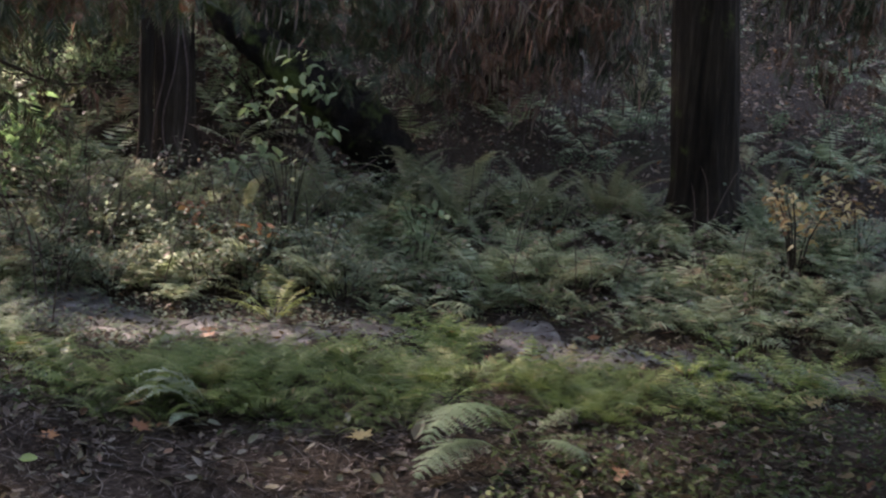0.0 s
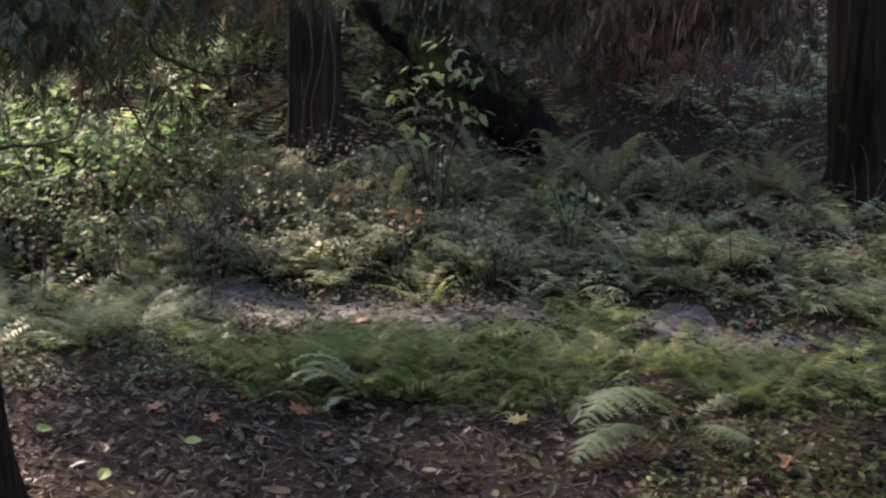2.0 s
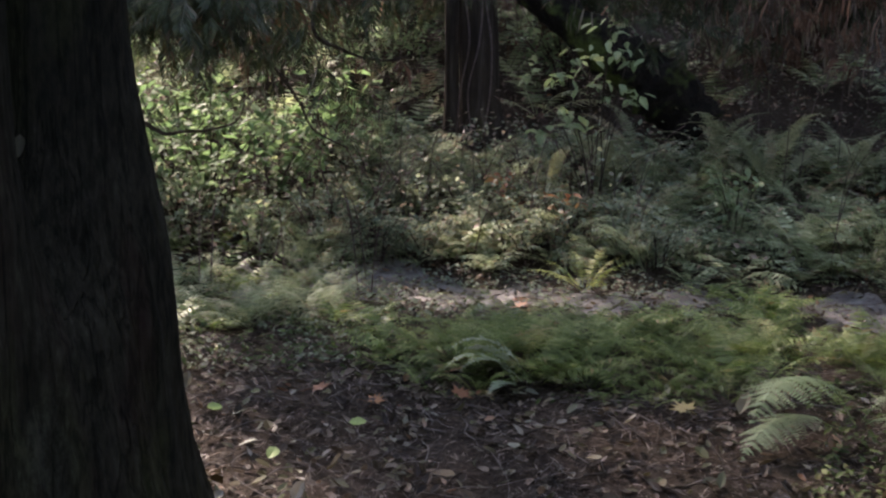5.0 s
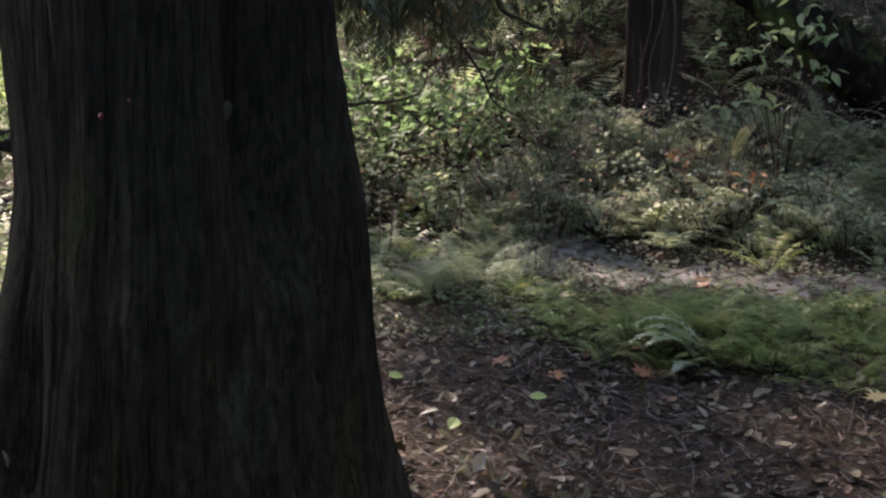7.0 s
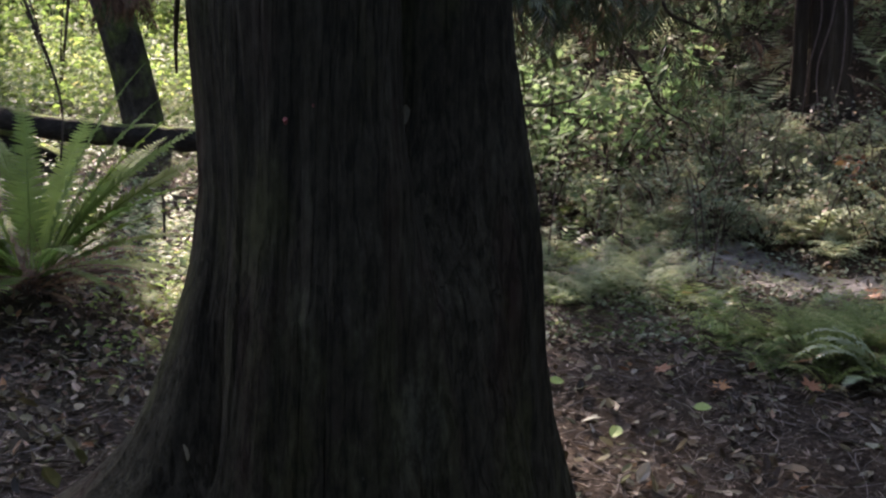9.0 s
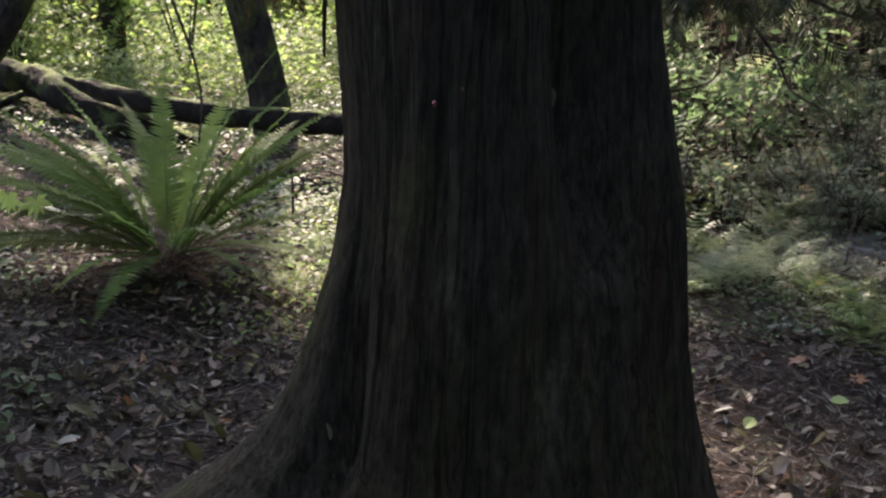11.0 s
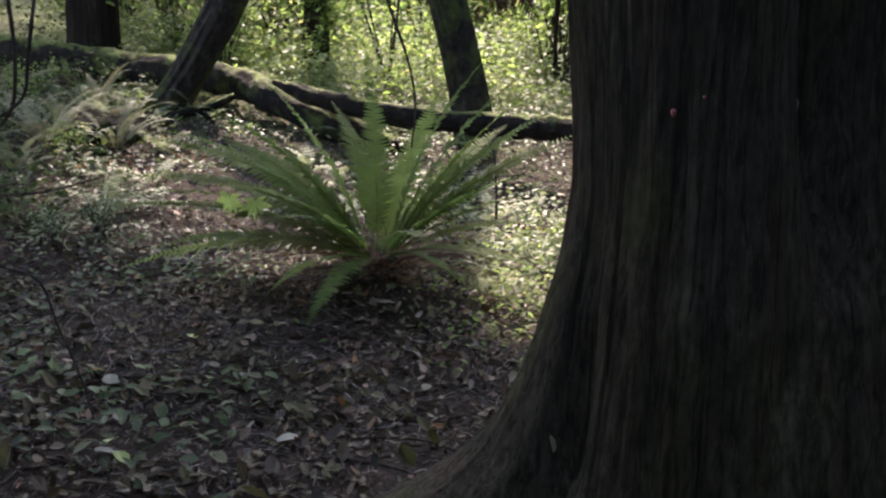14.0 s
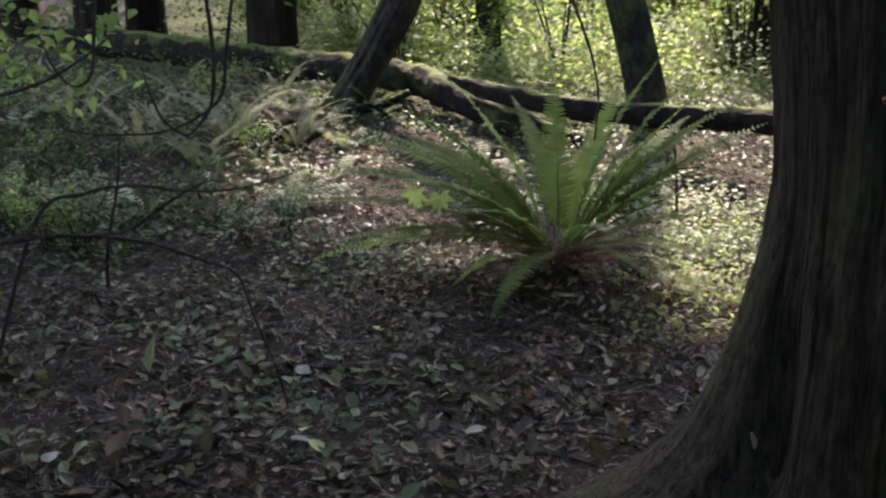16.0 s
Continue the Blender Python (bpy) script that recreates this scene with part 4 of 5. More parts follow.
def sapling_meshes(seed):
    """Thin leaning stems with flat tiers of broad leaves, one above another with gaps."""
    rng, rnd = np.random.default_rng(seed), random.Random(seed)
    wood, leaves = [], []
    for k in range(5):
        a, h = rnd.uniform(0, 6.28), rnd.uniform(1.1, 2.6)
        reach = rnd.uniform(.35, 1.0)
        end = Vector((math.cos(a) * reach, math.sin(a) * reach, h))
        line = bend([(0, 0, -.05), end * .5 + Vector((0, 0, .2)), end], 6)
        wood.append(tube(line, np.linspace(.016, .004, len(line)), 5))
        for t in range(4):
            q = np.array(tuple(line[-1 - t * 2])) + np.array([rnd.gauss(0, .22), rnd.gauss(0, .22), 0])
            spread, n = rnd.uniform(.22, .42), 26
            p = q + rng.normal(0, 1, (n, 3)) * (spread, spread, .035)
            p[:, 2] -= np.hypot(*(p - q).T[:2]) * .3
            leaves.append(p)
    p = np.concatenate(leaves)
    n = len(p)
    return mesh_of("branching_stem", *join(*wood), TWIG, True), mesh_of("foliage", *scatter(p, rng.uniform(.07, .15, n), rng.uniform(0, 6.28, n), rng.normal(-.25, .25, n), rng.normal(0, .3, n), OVATE), LEAF)


SAPLINGS = [sapling_meshes(180 + i) for i in range(4)]


def shrub_zone(count, az0, az1, d0, d1, kinds, size, label, group, seed):
    rng = np.random.default_rng(seed)
    for p in sector(rng, count, az0, az1, d0, d1):
        shrub(p, kinds[int(rng.integers(len(kinds)))], float(rng.uniform(*size)), float(rng.uniform(0, 6.28)), label, group)


shrub_zone(15, 23, 36, 7.8, 10.5, GREEN_SHRUBS, (.35, .7), "bright green shrub in a patch of sun", "shrubs on the bank", 31)
shrub_zone(12, 24.5, 35.5, 8.5, 10.2, LIME_SHRUBS, (.55, .95), "lime-green leafy shrub lit by the sun", "lime shrubs on the bank", 41)
shrub_zone(18, -15, 24, 8.2, 12, FINE_SHRUBS, (.3, .5), "low small-leaved shrub on the bank", "shrubs on the bank", 32)
shrub_zone(13, -17, -7, 10.3, 16, FINE_SHRUBS, (.4, .8), "small green plant on the leaf-strewn slope", "shrubs on the slope", 36)
fern_zone(9, -17, -7, 10.3, 15, LADY_FAR, 7, (.4, .6), "fern on the leaf-strewn slope", "ferns on the slope", 37)
BANK_PLANTS = [shrub_meshes(80 + i, 9, .5, .34, 160, .07, BANK_LEAF) for i in range(4)]
shrub_zone(48, 8, 36, 7.8, 9.3, BANK_PLANTS, (.35, .75), "low thin plant with pale grey-green leaves", "low plants on the bank", 38)
shrub_zone(9, -16, 8, 8.0, 10.2, BANK_PLANTS, (.4, .8), "low thin plant with pale grey-green leaves", "low plants on the bank", 39)
shrub_zone(24, -5, 32, 12, 18, GREEN_SHRUBS, (.7, 1.2), "shrub on the shaded slope", "shrubs on the slope", 33)
shrub_zone(26, 15, 33, 10.8, 15, FINE_SHRUBS, (.9, 1.5), "small-leaved shrub on the shaded slope", "shrubs on the slope", 43)
fern_zone(22, 14, 33, 10.6, 14.5, LADY_FAR, 8, (.5, .85), "fern on the shaded slope", "ferns on the slope", 44)
shrub_zone(75, 36, 67, 13.5, 27, GLADE_SHRUBS, (.8, 1.7), "sunlit yellow-green shrub in the glade", "shrubs in the glade", 34)
shrub_zone(26, 37, 64, 12.5, 19, SAPLINGS, (.7, 1.15), "slender sapling with tiers of sunlit green leaves", "saplings in the glade", 47)
shrub_zone(10, 67, 87, 7.0, 12.5, FINE_SHRUBS, (.35, .75), "small-leaved shrub at the edge of the glade", "shrubs in the glade", 35)
shrub_zone(22, 67, 87, 7.0, 12.5, GLADE_SHRUBS, (.25, .5), "low leafy shrub at the edge of the glade", "shrubs in the glade", 45)
for az, d, size in [(68.2, 10.4, .75), (70.7, 11.6, .85), (62.4, 11.0, .6), (72.8, 9.6, .7), (75.5, 10.8, .8), (66.6, 11.3, .65)]:
    fern(spot(az, d), SWORD_PALE, 9, size, int(az * 10), "arching greyish fern in the shade of the glade", "ferns in the glade")


# ---- hanging cedar boughs ----
def bough(parent, points, seed, length, dead=False, spread=.35):
    rng = np.random.default_rng(seed)
    base = parent.matrix_basis.translation
    line = bend([Vector(p) - base for p in points], 8)
    v, f = tube(line, np.linspace(.02, .004, len(line)), 6)
    limb = part("limb", mesh_of("limb", v, f, TWIG, True), parent)
    n = 190
    u = rng.uniform(.25, 1, n)
    p = np.array([tuple(line[int(k * (len(line) - 1))]) for k in u])
    off = rng.normal(0, spread * .5, (n, 3)) * (1, 1, 0)
    hang = rng.uniform(0, 1, n) ** 1.2 * length
    p = p + off * (.3 + .7 * hang[:, None] / length)
    p[:, 2] -= hang
    lv, lf = scatter(p, rng.uniform(.14, .36, n), rng.uniform(0, 6.28, n), rng.normal(-.95, .4, n), rng.normal(0, .6, n), FAN)
    part("foliage", mesh_of("foliage", lv, lf, SPRAY_DEAD if dead else SPRAY), limb, None, "brown dead sprays" if dead else "")


def air(az, d, z):
    q = spot(az, d)
    return Vector((q.x, q.y, z))


for i, (tree_ob, az0, d0, z0, az1, d1, z1, length, dead) in enumerate([
        (CEDAR_L, 19.3, 10.5, 4.2, 20.5, 8.8, 2.35, .55, False), (CEDAR_L, 19.3, 10.5, 4.4, 24.5, 8.6, 2.3, .6, False), (CEDAR_L, 19.3, 10.5, 4.0, 14.5, 9.0, 2.5, .5, False),
        (CEDAR_L, 19.3, 10.5, 4.3, 27.5, 8.6, 2.2, .55, False), (CEDAR_L, 19.3, 10.5, 4.1, 9.5, 9.6, 2.5, .6, True), (CEDAR_L, 19.3, 10.5, 4.6, 29.5, 7.6, 2.15, .5, True),
        (CEDAR_R, -5.7, 10.4, 4.2, -4.5, 9.0, 2.65, .5, False), (CEDAR_R, -5.7, 10.4, 4.2, 1.5, 9.2, 2.6, .8, False), (CEDAR_R, -5.7, 10.4, 4.3, 5.5, 9.6, 2.5, .9, True),
        (CEDAR_R, -5.7, 10.4, 4.1, -11, 9.4, 2.75, .4, False), (CEDAR_R, -5.7, 10.4, 4.5, 3.5, 11, 3.0, 1.0, False),
        (CEDAR_L, 19.3, 10.5, 4.2, 22.5, 10.2, 2.5, .9, False), (CEDAR_L, 19.3, 10.5, 4.0, 16.5, 10.0, 2.6, .7, False), (CEDAR_L, 19.3, 10.5, 4.4, 24.5, 11.2, 2.6, 1.1, True)]):
    a, b = air(az0, d0, z0), air(az1, d1 + 1.9, z1 + .3)
    bough(tree_ob, [a, a.lerp(b, .4) + Vector((0, 0, .1)), a.lerp(b, .75), b, b + (b - a) * .12 - Vector((0, 0, .15))], 500 + i, length, dead)


# ---- litter, ground cover, twigs ----
def stuff(name, label, category, mat, places, sizes, shape, seed, tilt=.25, lift=.012):
    rng = np.random.default_rng(seed)
    n = len(places)
    p = np.array(places)
    p[:, 2] += rng.uniform(0.2, 1, n) * lift
    v, f = scatter(p, sizes, rng.uniform(0, 6.28, n), rng.normal(0, tilt, n), rng.normal(0, tilt, n), shape)
    return tagged(new(name, mesh_of(name, v, f, mat)), label, category, kind="stuff")


rng = np.random.default_rng(91)
large = np.concatenate([sector(rng, 320, 46, 88, 2.4, 5.6), sector(rng, 120, 2, 46, 2.8, 5.6), sector(rng, 60, -16, 2, 4.0, 6.4)])
stuff("leaf_litter", "larger curled brown leaves among the litter", "litter", LITTER, large, rng.uniform(.07, .115, len(large)), CURLED, 47, .45, .045)
low = np.concatenate([sector(rng, 420, 62, 88, 2.6, 5.4), sector(rng, 1500, 60, 88, 4.2, 7.6)])
low = low[np.sin(low[:, 0] * 4.3) + np.sin(low[:, 1] * 5.1 + .7) > -.1]
stuff("ground_cover", "scattered low green leaves between the litter", "ground cover", IVY, low, rng.uniform(.04, .085, len(low)), OVATE, 49, .3, .07)
# sun dapples laid as patches of brighter rusty leaves
rusty = np.stack([rng.normal(-4.0, .3, 320), rng.normal(2.85, .3, 320)], -1)
rusty = np.concatenate([rusty, np.stack([rng.normal(-8.45, .3, 260), rng.normal(3.75, .3, 260)], -1)])
rusty = np.column_stack([rusty, relief(rusty[:, 0], rusty[:, 1])])
stuff("leaf_litter", "reddish-brown dry leaves, coloured bright for a patch of sun", "litter", SLOPE_LITTER, rusty, rng.uniform(.03, .075, len(rusty)), CURLED, 48, .5, .05)
seed = np.stack([rng.normal(-4.0, .35, 420), rng.normal(3.55, .4, 420)], -1)
seed = np.column_stack([seed, relief(seed[:, 0], seed[:, 1])])
stuff("ground_cover", "small green seedlings between fern and trunk", "ground cover", LEAF, seed, rng.uniform(.02, .05, 420), OVATE, 50, .35, .1)
# leaves nearest the walk, in tones tuned apart from LITTER
fore_litter = np.concatenate([sector(rng, 2400, 20, 46, 2.4, 6.0), sector(rng, 1300, -1, 22, 3.6, 6.0), sector(rng, 1000, -16, -1, 3.6, 6.0)])
stuff("leaf_litter", "brown fallen leaves on bare soil", "litter", LITTER_DARK, fore_litter, rng.uniform(.025, .075, len(fore_litter)), CURLED, 41, .35, .025)
near = np.concatenate([sector(rng, 12000, 44, 88, 2.2, 6.4), sector(rng, 2600, 56, 88, 6.3, 8.2)])
near = near[(np.sin(near[:, 0] * 5.1 + 2 * np.sin(near[:, 1] * 3.3)) + np.sin(near[:, 1] * 6.3 + 2 * np.sin(near[:, 0] * 2.7)) + rng.normal(0, .9, len(near))) > -.75]
curl = near[np.arange(len(near)) % 3 != 0]
stuff("leaf_litter", "curled brown fallen leaves on the soil", "litter", LITTER, curl, .02 + .045 * rng.uniform(0, 1, len(curl)) ** 1.4, CURLED, 21, .5, .035)
near = near[::3]
stuff("leaf_litter", "brown and grey fallen leaves on the soil", "litter", LITTER, near, .02 + .042 * rng.uniform(0, 1, len(near)) ** 1.7, ROUND, 1, .35, .03)
bare = np.concatenate([sector(rng, 2600, -16, 36, 6, 9), sector(rng, 3000, -16, 28, 6.7, 8.3)])
stuff("leaf_litter", "brown fallen leaves on and beside the path", "litter", LITTER, bare, .02 + .045 * rng.uniform(0, 1, len(bare)) ** 1.6, CURLED, 45, .35, .02)
weeds = np.concatenate([sector(rng, 3000, 8, 27, 6.6, 8.3), sector(rng, 1900, -14, 8, 6.7, 8.3), sector(rng, 2600, 22, 36, 5.7, 7.6)])
weeds = weeds[np.sin(weeds[:, 0] * 7.1 + 1.5 * np.sin(weeds[:, 1] * 5)) + np.sin(weeds[:, 1] * 8.3) > -.35]
stuff("ground_cover", "scattered small plants on the trodden path", "ground cover", BANK_LEAF, weeds, rng.uniform(.02, .05, len(weeds)), OVATE, 46, .35, .06)
far = sector(rng, 6500, 40, 86, 6.0, 11)
stuff("leaf_litter", "brown fallen leaves on the forest floor", "litter", WET_LITTER, far, rng.uniform(.025, .055, len(far)), CURLED, 2, .35, .02)
slope = np.concatenate([sector(rng, 6500, -18, -5, 10.2, 19), sector(rng, 7500, -16, 27, 8.2, 20)])
stuff("leaf_litter", "pinkish-brown fallen leaves strewn over the slope", "litter", SLOPE_LITTER, slope, rng.uniform(.04, .085, len(slope)), CURLED, 31, .35, .03)
cover = np.concatenate([sector(rng, 1500, -17, -6.5, 4.6, 6.6), sector(rng, 250, -7, 1, 5.0, 6.0), sector(rng, 1500, -15, 1.5, 3.8, 5.5), sector(rng, 2600, 22, 38, 5.6, 7.8), sector(rng, 900, 0, 22, 5.4, 6.8)])
ivy = np.concatenate([sector(rng, 2600, 64, 88, 11.8, 14.5), sector(rng, 13000, 38, 87, 6.1, 12.5), sector(rng, 6000, 38, 56, 5.6, 11)])
ivy = ivy[(np.sin(ivy[:, 0] * 2.1) + np.sin(ivy[:, 1] * 2.7 + 1) + np.hypot(ivy[:, 0], ivy[:, 1]) * .6 + rng.normal(0, .6, len(ivy))) > 3.75]
stuff("ground_cover", "glossy low green plants covering the glade floor", "ground cover", IVY, ivy, rng.uniform(.025, .065, len(ivy)), OVATE, 13, .3, .13)
u, w = rng.uniform(0, 1, 1500), rng.normal(0, .38, 1500)
x, y = -4.15 - 1.3 * u + w * .58, 3.2 + 1.9 * u + w * .5
clear = np.hypot(x + 4.68, y - 3.13) > .55
x, y = x[clear], y[clear]
stuff("ground_cover", "small bright plants in the sun beside the large fern", "ground cover", LEAF, np.stack([x, y, relief(x, y)], -1), rng.uniform(.02, .05, len(x)), OVATE, 43, .35, .12)
stuff("ground_cover", "low green creeping plants with small leaves", "ground cover", COVER, off_path(cover), rng.uniform(.022, .055, len(off_path(cover))), OVATE, 3, .3, .10)
hill = np.concatenate([sector(rng, 4800, -16, 36, 7.9, 10.4), sector(rng, 12500, -6, 36, 10.4, 18)])
hill[:, 2] += rng.uniform(0, 1, len(hill)) * np.where(np.arange(len(hill)) < 4800, .16, .45)
stuff("undergrowth", "tangled low leafy undergrowth on the bank", "undergrowth", THICKET, hill, rng.uniform(.028, .062, len(hill)), SMALL, 4, .5, .05)
mounds = np.concatenate([sector(rng, 150, 36, 60, 11.4, 19), sector(rng, 40, 58, 64, 14.2, 22), sector(rng, 100, 34, 65, 19, 34)])
pick = rng.integers(0, len(mounds), 62000)
wide = rng.uniform(.25, .75, len(mounds))[pick] * np.where(pick < 190, 1, 2.2)
a, h = rng.uniform(0, 6.28, len(pick)), rng.uniform(0, 1, len(pick))
glade = mounds[pick] + np.stack([np.cos(a) * np.sqrt(1 - h * h) * wide, np.sin(a) * np.sqrt(1 - h * h) * wide, h * wide * .85], -1) * rng.normal(1, .14, len(pick))[:, None]
floor = sector(rng, 24000, 36, 66, 10, 24)
glade = np.concatenate([glade, floor])
pale = np.concatenate([(np.sin(pick * 2.7) > .75), rng.uniform(0, 1, len(floor)) < .3])
grow = np.clip(np.hypot(glade[:, 0], glade[:, 1]) / 15, 1, 2)
stuff("undergrowth", "pale leafy plants scattered through the glade", "undergrowth", LEAF_PALE, glade[pale], (rng.uniform(.03, .085, len(glade)) * grow)[pale], SMALL, 15, .4, .05)
stuff("undergrowth", "sunlit green undergrowth filling the glade", "undergrowth", LEAF, glade[~pale], (rng.uniform(.03, .095, len(glade)) * grow)[~pale], SMALL, 5, .4, .05)
# the dark cover leaf stands in for shade on this side
mounds = np.concatenate([sector(rng, 60, 63, 88, 14.5, 22), sector(rng, 60, 66, 88, 6.6, 13)])
pick = rng.integers(0, len(mounds), 11000)
wide = rng.uniform(.2, .5, len(mounds))[pick]
a, h = rng.uniform(0, 6.28, len(pick)), rng.uniform(0, 1, len(pick))
dim = mounds[pick] + np.stack([np.cos(a) * np.sqrt(1 - h * h) * wide, np.sin(a) * np.sqrt(1 - h * h) * wide, h * wide * .8], -1) * rng.normal(1, .2, len(pick))[:, None]
stuff("undergrowth", "low undergrowth in a dark leaf colour for the glade's shaded side", "undergrowth", COVER, dim, rng.uniform(.035, .085, len(dim)), SMALL, 27, .5, .04)
woods = sector(rng, 9000, -180, 180, 30, 60)
woods[:, 2] += rng.uniform(0, 1, len(woods)) * 12
stuff("far_woods", "distant leafy woods", "woods", CANOPY, woods, rng.uniform(.6, 1.6, len(woods)), OVATE, 6, .6, .05)


needles = np.concatenate([sector(rng, 2200, -14, -1, 3.6, 6.0), sector(rng, 19000, -1, 50, 3.0, 6.2), sector(rng, 15000, 48, 86, 2.4, 6.3)])
stuff("needle_litter", "fine brown needles and crumbs on the soil", "litter", NEEDLE, needles, rng.uniform(.015, .055, len(needles)), STRAND, 9, .25, .025)


def twigs(name, label, mat, count, az0, az1, d0, d1, lengths, thick, seed):
    rnd = random.Random(seed)
    rng = np.random.default_rng(seed)
    pieces = []
    for p in sector(rng, count, az0, az1, d0, d1):
        a, n = rnd.uniform(0, 6.28), rnd.uniform(*lengths)
        line = []
        for i in range(5):
            u = i / 4 - .5
            b = a + rnd.uniform(-.25, .25)
            x, y = p[0] + math.cos(b) * u * n, p[1] + math.sin(b) * u * n
            line.append(Vector((x, y, float(relief(x, y)) + rnd.uniform(.006, .03))))
        r = rnd.uniform(*thick)
        pieces.append(tube(bend(line, 3), np.linspace(r, r * .4, 13), 5))
    v, f = join(*pieces)
    return tagged(new(name, mesh_of(name, v, f, mat, True)), label, "twigs", kind="stuff")


twigs("twig_litter", "thin pale dead twigs strewn over the soil", PALE_TWIG, 640, -14, 84, 2.4, 6.3, (.1, .5), (.0012, .0035), 1)
twigs("twig_litter", "pale and reddish twigs on the path and bank", PINK_TWIG, 260, -14, 36, 5.8, 8.6, (.12, .5), (.002, .005), 6)
twigs("twig_litter", "dark dead twigs strewn over the soil", TWIG, 520, -12, 88, 2.4, 7.5, (.15, .8), (.002, .007), 2)


def stems(name, label, mat, count, az0, az1, d0, d1, heights, seed, lean=(.05, .35)):
    rnd = random.Random(seed)
    rng = np.random.default_rng(seed)
    pieces = []
    for p in sector(rng, count, az0, az1, d0, d1):
        h, a = rnd.uniform(*heights), rnd.uniform(0, 6.28)
        q = Vector(p)
        o = Vector((math.cos(a), math.sin(a), 0)) * h * rnd.uniform(*lean)
        line = bend([q - Vector((0, 0, .05)), q + o * .25 + Vector((0, 0, h * .4)), q + o * .6 + Vector((0, 0, h * .8)), q + o * 1.2 + Vector((0, 0, h))], 3)
        pieces.append(tube(line, np.linspace(.006, .002, len(line)), 4))
    v, f = join(*pieces)
    return tagged(new(name, mesh_of(name, v, f, mat, True)), label, "stems", kind="stuff")


stems("bare_stems", "thin bare brown stems standing in the undergrowth", PINK_TWIG, 150, -15, 30, 8.0, 14, (.3, 1.0), 3, (.1, .7))
stems("bare_stems", "pinkish bare stems tangled below a leafy shrub", PINK_TWIG, 80, 10.5, 27, 8.0, 9.6, (.3, .65), 5, (.3, 1.1))
tangle = np.concatenate([sector(rng, 1200, 9, 26, 7.9, 9.8), sector(rng, 220, -15, 10, 8.0, 9.8), sector(rng, 1100, 24, 36, 7.2, 9.8)])
tangle[:, 2] += rng.uniform(.1, .5, len(tangle))
stuff("undergrowth", "pale small leaves of tangled thin shrubs on the bank", "undergrowth", TANGLE, tangle, rng.uniform(.028, .062, len(tangle)), OVATE, 23, .35, .05)
stems("bare_stems", "thin bare stems in the undergrowth", PINK_TWIG, 110, 22, 40, 7, 11, (.3, .8), 4, (.1, .8))


# ---- branches that hang into the view ----
def branch(name, mat, r0, r1, points, parent, label=""):
    base = parent.matrix_basis.translation if parent else Vector()
    line = bend([Vector(p) - base for p in points], 6)
    v, f = tube(line, np.linspace(r0, r1, len(line)), 7, .12, 3)
    return part(name, mesh_of(name, v, f, mat, True), parent, None, label)


def sprays(parent, points, n, spread, hang, size, seed, mat, shape=None, pitch=-.95):
    rng = np.random.default_rng(seed)
    top = parent.parent if parent.parent else parent
    line = bend([Vector(p) - top.matrix_basis.translation for p in points], 6)
    p = np.array([tuple(line[int(k * (len(line) - 1))]) for k in rng.uniform(0, 1, n)]) + rng.normal(0, spread, (n, 3)) * (1, 1, .3)
    p[:, 2] -= rng.uniform(0, 1, n) ** 1.3 * hang
    v, f = scatter(p, rng.uniform(.6, 1.2, n) * size, rng.uniform(0, 6.28, n), rng.normal(pitch, .4, n), rng.normal(0, .5, n), shape or FAN)
    part("foliage", mesh_of("foliage", v, f, mat), parent)


# thin limbs of the slender cedar, reaching out over the bank
REACHES = [[(-3.4, 9.6, 4.2), (-3.8, 7.6, 3.0), (-3.83, 6.28, 1.92), (-3.70, 6.35, 1.72), (-3.52, 6.45, 1.59), (-3.36, 6.54, 1.36), (-3.28, 6.58, 1.19), (-3.10, 6.67, 1.08)],
         [(-3.4, 9.6, 3.9), (-4.4, 7.4, 2.6), (-4.4, 6.1, 1.5), (-4.10, 6.10, 1.17), (-3.96, 6.19, 1.16), (-3.84, 6.27, 1.17), (-3.69, 6.36, 1.23), (-3.64, 6.39, 1.38)],
         [(-3.4, 9.6, 4.0), (-3.5, 7.6, 2.7), (-3.29, 6.58, 1.87), (-3.13, 6.66, 1.68), (-2.91, 6.76, 1.62), (-2.72, 6.84, 1.66)]]
for i, way in enumerate(REACHES):
    limb = branch("limb", TWIG, .018, .005, way, CEDAR_L)
    if i != 1:
        sprays(limb, way[1:4], 42, .22, .35, .3, 700 + i, SPRAY)
        sprays(limb, way[1:3], 28, .3, .5, .28, 720 + i, SPRAY_DEAD)
sprays(branch("limb", TWIG, .02, .006, [(-3.4, 9.6, 4.3), (-4.4, 7.9, 3.0), (-4.7, 7.0, 2.3)], CEDAR_L), [(-4.2, 7.9, 2.4), (-4.7, 7.0, 2.1), (-4.4, 6.8, 2.0)], 75, .3, .45, .3, 740, SPRAY)

